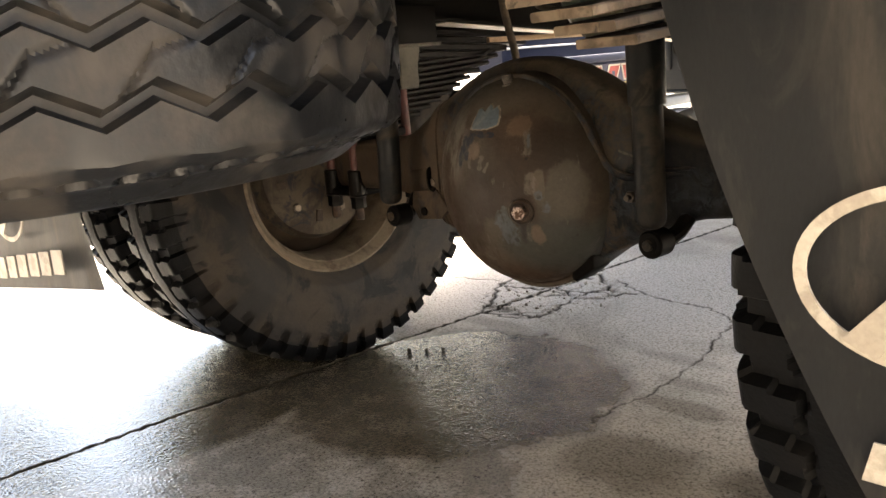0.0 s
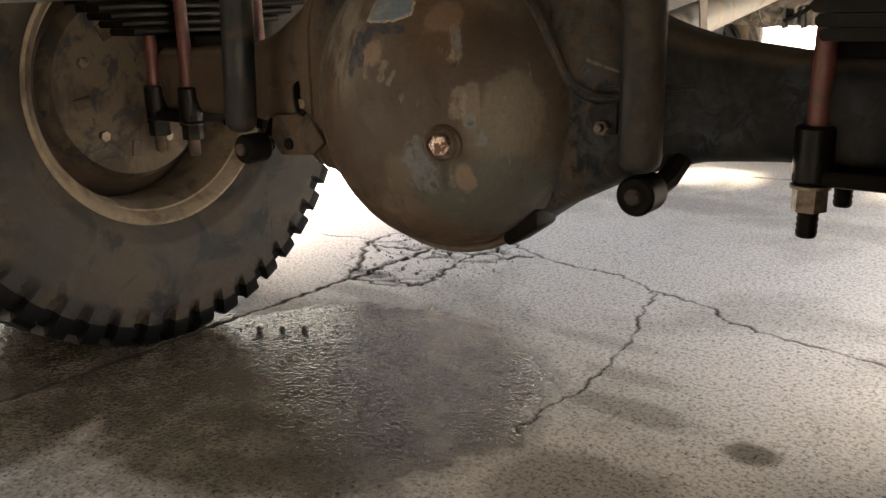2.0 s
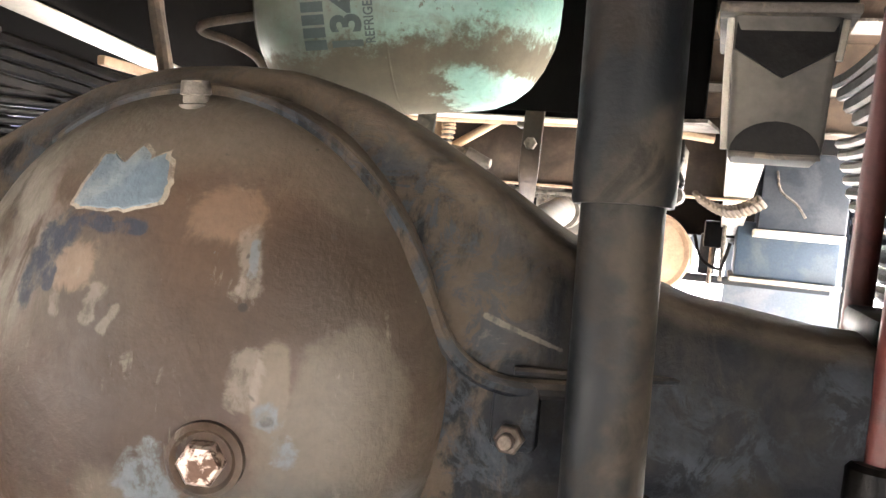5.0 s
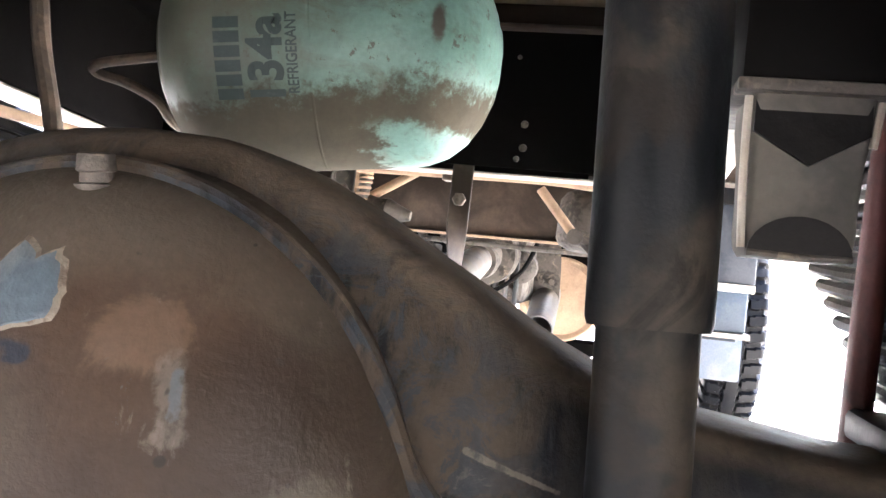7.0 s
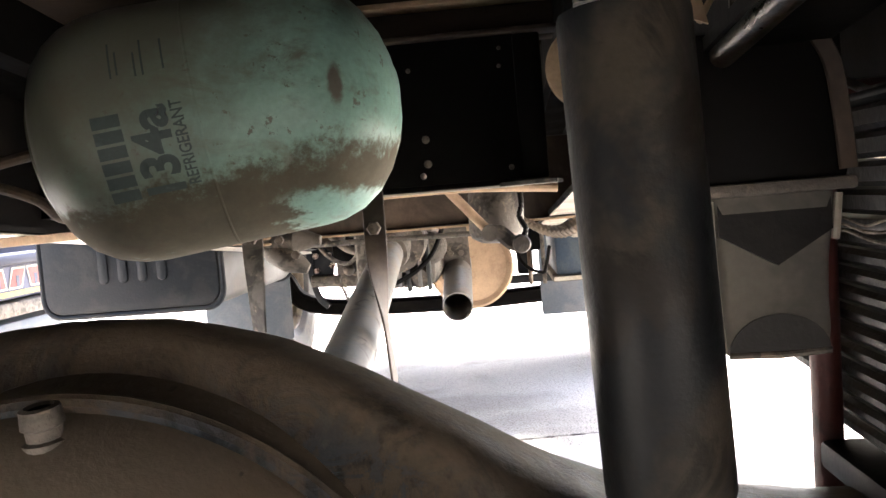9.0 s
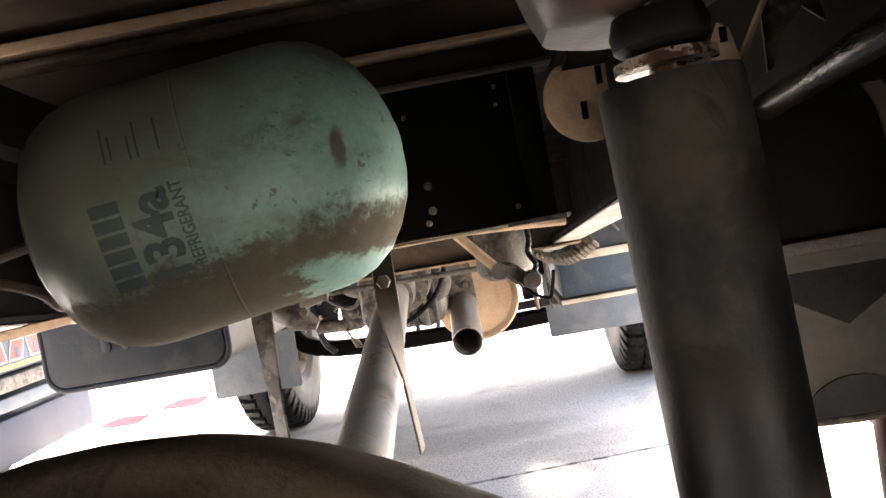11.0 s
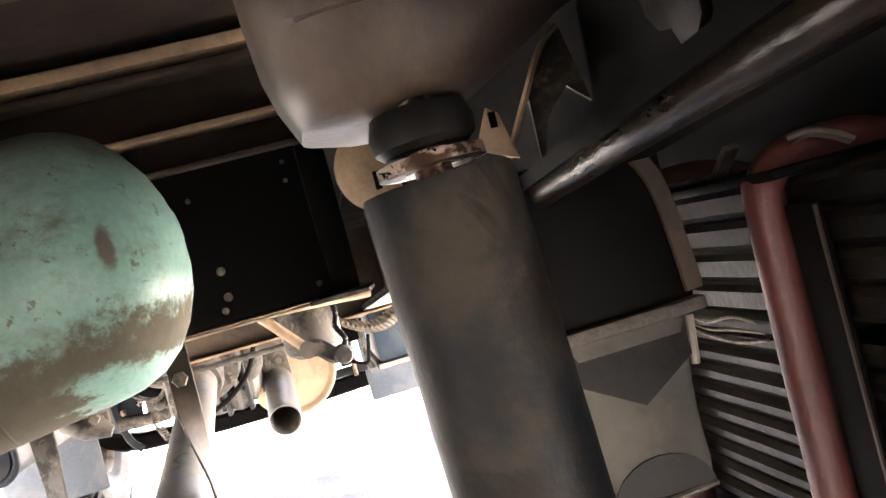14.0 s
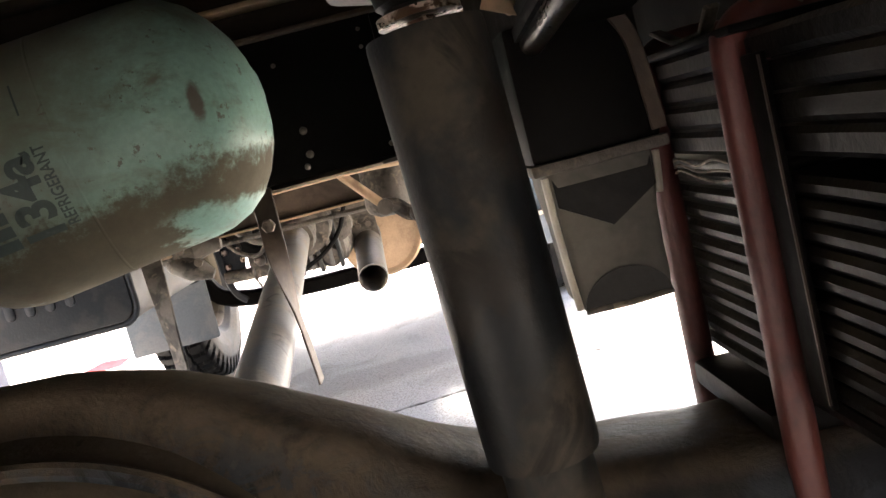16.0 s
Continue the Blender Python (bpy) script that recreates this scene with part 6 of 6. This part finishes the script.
    bm = lathe([(-0.30, 0.047), (-0.001, 0.047), (0.0, 0.046), (0.0, 0.043), (-0.003, 0.0425), (-0.30, 0.0425)], pe, pw, 36)
    part("tail_pipe", bm, M_SHAFT, mf)
    part("elbow", tube(curve([pe - pw * 0.28, pe - pw * 0.36 + Vector((0, 0.0, 0.005)), pe - pw * 0.46], 5), 0.048, 18), M_SHAFT, mf)
    part("bracket", plate([(-0.05, 0.0), (0.05, 0.0), (0.048, 0.13), (0.036, 0.26), (-0.036, 0.26), (-0.048, 0.13)], (-0.560, 3.98, 0.575), (1, 0, 0), (0, 0.05, 1), 0.008), M_DUSTSTEEL, mf)
    for dx in (-0.018, 0.018):
        part("bolt", hexnut((-0.558 + dx, 3.985, 0.660), (0, -1, 0), 0.02, 0.010), M_NUT, mf)

    lv = thing("load_valve", (-0.88, 2.75, 0.77), "tan dusty brake valve and link rods behind the crossmember", "valve")
    part("link_rod", rod((-0.735, 2.75, 0.885), (-0.872, 2.75, 0.800), 0.0095, 12), M_TAN, lv)
    part("link_rod", rod((-0.500, 2.75, 0.862), (-0.424, 2.75, 0.773), 0.0095, 12), M_TAN, lv)
    part("valve_body", lathe([(0, 0.0), (0, 0.020), (0.015, 0.027), (0.055, 0.030), (0.085, 0.024), (0.10, 0.028), (0.125, 0.018), (0.15, 0.010), (0.15, 0)], (-0.905, 2.75, 0.800), (1, 0, -0.10), 20), M_DUSTSTEEL, lv)
    part("valve_neck", lathe([(0, 0.0), (0, 0.024), (0.03, 0.020), (0.05, 0.032), (0.085, 0.034), (0.10, 0.026), (0.10, 0)], (-0.880, 2.76, 0.800), (-0.2, 0, 1), 18), M_TAN, lv)
    part("clevis", lathe([(-0.012, 0.0), (-0.012, 0.016), (0.012, 0.016), (0.012, 0)], (-0.424, 2.742, 0.773), (0, 1, 0), 16), M_DUSTSTEEL, lv)
    part("bell_crank", sweep(curve([(-0.424, 2.75, 0.773), (-0.404, 2.75, 0.770), (-0.382, 2.75, 0.750), (-0.365, 2.75, 0.747)], 4), flat(0.03, 0.022, 0.006), up=(0, 1, 0)), M_DUSTSTEEL, lv)
    part("pivot", lathe([(-0.02, 0.0), (-0.02, 0.015), (-0.012, 0.018), (0.02, 0.018), (0.02, 0)], (-0.365, 2.745, 0.747), (0, 1, 0), 18), M_DUSTSTEEL, lv)
    part("crank_arm", tube(curve([(-0.365, 2.74, 0.752), (-0.355, 2.74, 0.775), (-0.366, 2.74, 0.800), (-0.360, 2.74, 0.825), (-0.365, 2.74, 0.87)], 4), 0.0055, 8), M_LEAF, lv)
    part("air_can", lathe([(0, 0.0), (0, 0.030), (0.010, 0.050), (0.022, 0.056), (0.10, 0.056), (0.115, 0.046), (0.13, 0.02), (0.13, 0)], (-0.412, 2.83, 0.748), (0.04, 0.10, 1), 28), M_DUSTSTEEL, lv)
    part("air_pipe", tube(curve([(-1.06, 2.58, 0.862), (-0.9, 2.575, 0.858), (-0.7, 2.575, 0.860), (-0.5, 2.575, 0.862), (-0.40, 2.58, 0.858), (-0.30, 2.60, 0.850)], 5), 0.009, 10), M_TAN, lv)
    part("push_rod", rod((-1.05, 3.26, 0.757), (-0.385, 3.26, 0.752), 0.007, 8), M_DUSTSTEEL, lv)
    hosep = [(-0.852, 2.73, 0.872), (-0.850, 2.73, 0.850), (-0.856, 2.73, 0.815), (-0.860, 2.73, 0.780)]
    part("ribbed_hose", tube(curve(hosep, 6), 0.0125, 12), M_DUSTSTEEL, lv)
    for k in range(9):
        a = curve(hosep, 6)[1 + 2 * k]
        part("hose_rib", lathe([(-0.003, 0.0120), (-0.0015, 0.0152), (0.0015, 0.0152), (0.003, 0.0120)], a, (0.05, 0, -1), 14), M_TAN, lv)
    part("valve_knob", lathe([(0, 0.0), (0, 0.014), (0.006, 0.019), (0.024, 0.019), (0.03, 0.014), (0.03, 0.0)], (-0.900, 2.725, 0.846), (0.2, -1, 0.1), 18), M_DUSTSTEEL, lv)
    part("valve_foot", lathe([(0, 0.0), (0, 0.016), (0.01, 0.022), (0.05, 0.026), (0.07, 0.018), (0.09, 0.010), (0.09, 0.0)], (-0.862, 2.745, 0.775), (0.8, 0, -0.45), 18), M_DUSTSTEEL, lv)
    for k, (x, z) in enumerate(((-0.83, 0.792), (-0.80, 0.762), (-0.87, 0.812))):
        part("bolt", hexnut((x, 2.722, z), (0, -1, 0), 0.016, 0.009), M_NUT, lv)
    part("clip", box(-0.66, -0.64, 2.56, 2.59, 0.846, 0.872, 0.003), M_NUT, lv)
    ft = thing("fuel_tank", (-1.52, 4.0, 0.58), "dark pressed-steel fuel tank with ribs and a dusty strap", "fuel tank")
    y0, y1 = 3.6, 4.45
    cx, cz, w, h = -1.525, 0.775, 0.56, 0.39
    part("end_panel", plate(rounded(w - 0.02, h - 0.02, 0.05), (cx, y0, cz), (1, 0, 0), (0, 0, 1), 0.012, 0.003), M_TANK, ft)
    part("shell", plate(rounded(w, h, 0.055), (cx, (y0 + y1) / 2, cz), (1, 0, 0), (0, 0, 1), y1 - y0 - 0.02, 0.0), M_TANKSIDE, ft)
    for yy in (y0 + 0.005, y1):
        bm = tube([(cx + a, yy, cz + b) for a, b in rounded(w, h, 0.055)] + [(cx + w / 2, yy, cz + h / 2 - 0.055)], 0.009, 8, (0, 1, 0))
        part("rim", bm, M_TANK, ft)
    for k, dx in enumerate((-0.08, -0.02, 0.04, 0.10)):
        part("rib", plate(rounded(0.03, 0.20, 0.014), (cx + dx, y0 - 0.007, cz + 0.0), (1, 0, 0), (0, 0, 1), 0.012, 0.004), M_TANK, ft)

    bb = thing("battery_box", (-0.06, 4.2, 0.53), "blue-grey battery box tied with rope on its carrier", "battery box")
    part("case", box(-0.222, 0.10, 4.0, 4.5, 0.555, 0.74, 0.008), M_BLUEBOX, bb)
    part("tray", box(-0.235, 0.115, 3.985, 4.52, 0.535, 0.555, 0.003), M_DUSTSTEEL, bb)
    part("ledge", box(-0.175, 0.09, 3.82, 4.0, 0.690, 0.715, 0.003), M_FLANGE, bb)
    part("upper_case", box(-0.165, 0.09, 3.83, 4.2, 0.715, 0.96, 0.006), M_SLATE, bb)
    for k in range(15):
        f = k / 14
        part("rope", tube(curve([(-0.345 + 0.150 * f, 3.235, 0.782 - 0.030 * math.sin(math.pi * f)), (-0.338 + 0.150 * f, 3.222, 0.772 - 0.030 * math.sin(math.pi * f)), (-0.326 + 0.150 * f, 3.235, 0.760 - 0.030 * math.sin(math.pi * f))], 4), 0.0075, 8), M_HOSE, bb)
    part("clamp_block", box(-0.345, -0.285, 4.36, 4.46, 0.535, 0.690, 0.008), M_TANK, bb)
    part("clamp_block", box(-0.330, -0.262, 4.10, 4.20, 0.640, 0.735, 0.010), M_BLACK, bb)
    part("hook_bolt", rod((-0.300, 4.30, 0.735), (-0.300, 4.30, 0.50), 0.008, 10), M_NUT, bb)
    part("hook_bolt", rod((-0.262, 4.02, 0.72), (-0.262, 4.02, 0.53), 0.007, 10), M_DUSTSTEEL, bb)
    part("cross_bar", box(-0.40, 0.12, 4.32, 4.36, 0.505, 0.535, 0.004), M_TANK, bb)
    part("lead", tube(curve([(-0.24, 3.99, 0.66), (-0.255, 3.98, 0.60), (-0.27, 4.0, 0.57), (-0.33, 4.05, 0.60), (-0.36, 4.1, 0.68)], 5), 0.006, 8), M_BLACK, bb)
    part("edge_strip", box(-0.232, 0.112, 3.980, 3.985, 0.538, 0.552, 0.001), M_FLANGE, bb)
    part("scratch_wire", tube(curve([(-0.125, 3.822, 0.90), (-0.11, 3.82, 0.84), (-0.06, 3.82, 0.80), (-0.03, 3.822, 0.76)], 5), 0.004, 6), M_DUSTSTEEL, bb)
    for x0, x1, z0 in ((-0.245, 0.215, 0.310), (-1.735, -1.345, 0.285)):
        x = (x0 + x1) / 2
        fl = thing("front_mud_flap", (x, 4.8, z0), "grey-blue mud flap behind a front wheel", "mud flap", "front mud flaps")
        part("sheet", plate(rounded(x1 - x0, 0.40, 0.012), (x, 4.80, z0 + 0.20), (1, 0, 0), (0, 0.03, 1), 0.008, 0.002), M_GREY, fl)
        part("hanger_strip", box(x0 + 0.02, x1 - 0.02, 4.80, 4.825, z0 + 0.34, 0.99, 0.004), M_BLACK, fl)
    ln = thing("brake_hose", (-0.95, 1.75, 0.8), "dusty rubber brake hose hanging to the axle", "hose")
    part("hose_run", tube(curve([(-0.99, 1.86, 1.10), (-0.975, 1.86, 1.02), (-0.958, 1.855, 0.95), (-0.942, 1.85, 0.88), (-0.920, 1.85, 0.80), (-0.905, 1.84, 0.74), (-0.87, 1.80, 0.69)], 6), 0.0095, 10), M_HOSE, ln)
    bl = thing("brake_line", (-0.2, 1.57, 0.55), "thin dark brake pipe clipped along the axle", "pipe")
    part("pipe_run", tube(curve([(-0.40, 1.576, 0.560), (-0.32, 1.600, 0.562), (-0.25, 1.630, 0.564), (-0.1, 1.642, 0.566), (0.02, 1.644, 0.566)], 5), 0.0035, 8), M_AXLE, bl)


underbody()


# ---- mud flaps with prints ----
def flap(s):
    """s = 1: the flap behind the right tyres, drawn in at its inner edge; -1: the one behind the left tyres, hanging square."""
    fl = thing("mud_flap", (X0 + s * 1.0, 1.04 if s > 0 else 0.965, 0.3), "dusty rubber mud flap with cream maker's print behind the rear tyres", "mud flap", "rear mud flaps")
    y = 1.048 if s > 0 else 0.945

    def bow(z):
        return -0.05 * max(0, 0.8 - z) ** 2 if s < 0 else 0.0
    bm = bmesh.new()
    rows = []
    n = 22
    low = 0.27 if s > 0 else 0.345
    for k in range(n + 1):
        z = 1.30 - (1.30 - low) * k / n
        if s > 0:
            xa, xb = 0.471 - 0.823 * z + 0.331 * z * z + (0.10 * (z - 0.95) ** 2 if z > 0.95 else 0.0), 0.64
        else:
            xa, xb = -1.56 + max(0, 0.61 - z) * 0.64, -2.75
        row = []
        for j in range(13):
            f = j / 12
            zz = z - (0.31 * f * max(0, (0.9 - z)) if s < 0 else 0.0)
            row.append(bm.verts.new((xa + (xb - xa) * f, y + (0.004 if s > 0 else 0.012) * math.sin(f * 4.2 + z * 3) + bow(z), zz)))
        rows.append(row)
    for p, q in zip(rows, rows[1:]):
        for i in range(12):
            bm.faces.new((p[i], p[i + 1], q[i + 1], q[i]))
    bmesh.ops.solidify(bm, geom=bm.faces[:], thickness=0.008)
    part("sheet", bm, M_FLAP, fl)
    ox, oz = (0.290, 0.566) if s > 0 else (-1.95, 0.50)

    def lift(z):
        return y - (0.014 if s > 0 else 0.024) + bow(z)

    def ring(a, b, w):
        bm = bmesh.new()
        o, i = [], []
        for k in range(48):
            t = 2 * math.pi * k / 48
            for lst, q in ((o, 0.0), (i, w)):
                xx, zz = ox + (a - q) * math.cos(t), oz + (b - q) * math.sin(t)
                lst.append(bm.verts.new((xx, lift(zz), zz)))
        for k in range(48):
            j = (k + 1) % 48
            bm.faces.new((o[k], o[j], i[j], i[k]))
        r = bmesh.ops.extrude_face_region(bm, geom=bm.faces[:])
        for e in r["geom"]:
            if isinstance(e, bmesh.types.BMVert):
                e.co.y += 0.003
        return bm
    part("oval_print", ring(0.126, 0.087, 0.0125) if s > 0 else ring(0.142, 0.088, 0.0125), M_WHITE, fl, "cream oval print")
    part("slant_print", plate([(-0.078, -0.062), (-0.048, -0.078), (0.078, 0.062), (0.048, 0.078)], (ox, lift(oz), oz), (1, 0, 0), (0, 0.03, 1), 0.003), M_WHITE, fl)
    for k in range(7):
        bx, bz = (0.250 + k * 0.045, 0.388) if s > 0 else (-2.15 + k * 0.095, 0.312 + 0.014 * k)
        part("print_bar", plate([(-0.018, -0.020), (0.008, -0.020), (0.018, 0.020), (-0.008, 0.020)] if s > 0 else [(-0.038, -0.034), (0.038, -0.026), (0.038, 0.034), (-0.038, 0.026)], (bx, lift(bz), bz), (1, 0, 0), (0, 0, 1), 0.003), M_WHITE, fl)


flap(1)
flap(-1)


# ---- beyond: a parked vehicle ----
def parked():
    v = thing("parked_truck", (-3.8, 4.7, 0.0), "parked dark blue truck with white band and bright lettered strip", "truck")
    navy = mat("navy_body", (0.007, 0.010, 0.024), (0.011, 0.014, 0.030), scale=2, rough=0.55, bump=0.02, spec=0.2)
    part("body", box(-5.2, -2.80, 3.80, 5.75, 0.715, 2.75, 0.03), navy, v)
    part("side_ledge", box(-2.80, -2.56, 3.80, 5.75, 0.718, 0.765, 0.008), navy, v)
    for k in range(9):
        part("white_line", box(-2.799, -2.790, 3.82, 5.70, 0.830 + 0.050 * k, 0.842 + 0.050 * k, 0.002), M_SIGNWHITE, v)
    part("side_beam", box(-2.90, -2.74, 3.80, 5.72, 0.545, 0.713, 0.006), M_SIGNBLUE, v)
    part("lettered_strip", box(-2.739, -2.732, 3.80, 5.6, 0.585, 0.700, 0.0), M_SIGNBLUE, v)
    part("yellow_stripe", box(-2.739, -2.730, 3.80, 5.6, 0.558, 0.582, 0.0), M_SIGNYEL, v)
    for k in range(11):
        y = 3.92 + k * 0.160
        lean = 0.022 if k % 2 else -0.010
        letter = part("print_bar", plate([(-0.060 - lean, -0.052), (0.060 - lean, -0.052), (0.060 + lean, 0.052), (-0.060 + lean, 0.052)], (-2.7305, y, 0.643), (0, 1, 0), (0, 0, 1), 0.003), M_SIGNWHITE, v)
        part("print_bar", plate([(-0.048 - lean, -0.042), (0.048 - lean, -0.042), (0.048 + lean, 0.042), (-0.048 + lean, 0.042)], (-2.7285, y, 0.643), (0, 1, 0), (0, 0, 1), 0.003), M_SIGNRED, letter)
        part("print_bar", plate([(-0.014, -0.043), (0.014, -0.043), (0.014, 0.012), (-0.014, 0.012)], (-2.7265, y, 0.643), (0, 1, 0), (0, 0, 1), 0.002), M_SIGNBLUE, letter)
    part("bumper_rail", box(-2.92, -2.70, 3.80, 5.75, 0.465, 0.535, 0.015), M_DUSTSTEEL, v)
    part("bumper_rail", box(-2.92, -2.72, 3.80, 5.72, 0.375, 0.440, 0.015), M_GREY, v)
    part("skirt", box(-2.90, -2.74, 3.80, 5.68, 0.13, 0.345, 0.02), navy, v)
    for y in (4.3, 5.3):
        w = part("wheel", lathe([(0, 0), (0, 0.24), (0.02, 0.27), (0.16, 0.27), (0.18, 0.24), (0.18, 0)], (-3.25, y, 0.27), (1, 0, 0), 32), M_RUBBER, v)
    for k, (x, y) in enumerate(((-2.84, 6.20), (-2.57, 6.52))):
        f = thing("scrap_flag", (x, y, 0.0), "small red and white scrap lying on the concrete", "scrap", "scraps on the yard")
        part("sheet", plate([(-0.16, -0.02), (0.10, -0.07), (0.17, 0.03), (-0.02, 0.06)], (x, y, 0.02), (1, 0.1 * k, 0.0), (0, 1, 0.35), 0.004), M_SCRAP, f)
        part("white_corner", plate([(-0.24, -0.03), (-0.165, -0.02), (-0.05, 0.055), (-0.15, 0.05)], (x, y, 0.018), (1, 0.1 * k, 0.0), (0, 1, 0.3), 0.004), M_SIGNWHITE, f)


parked()
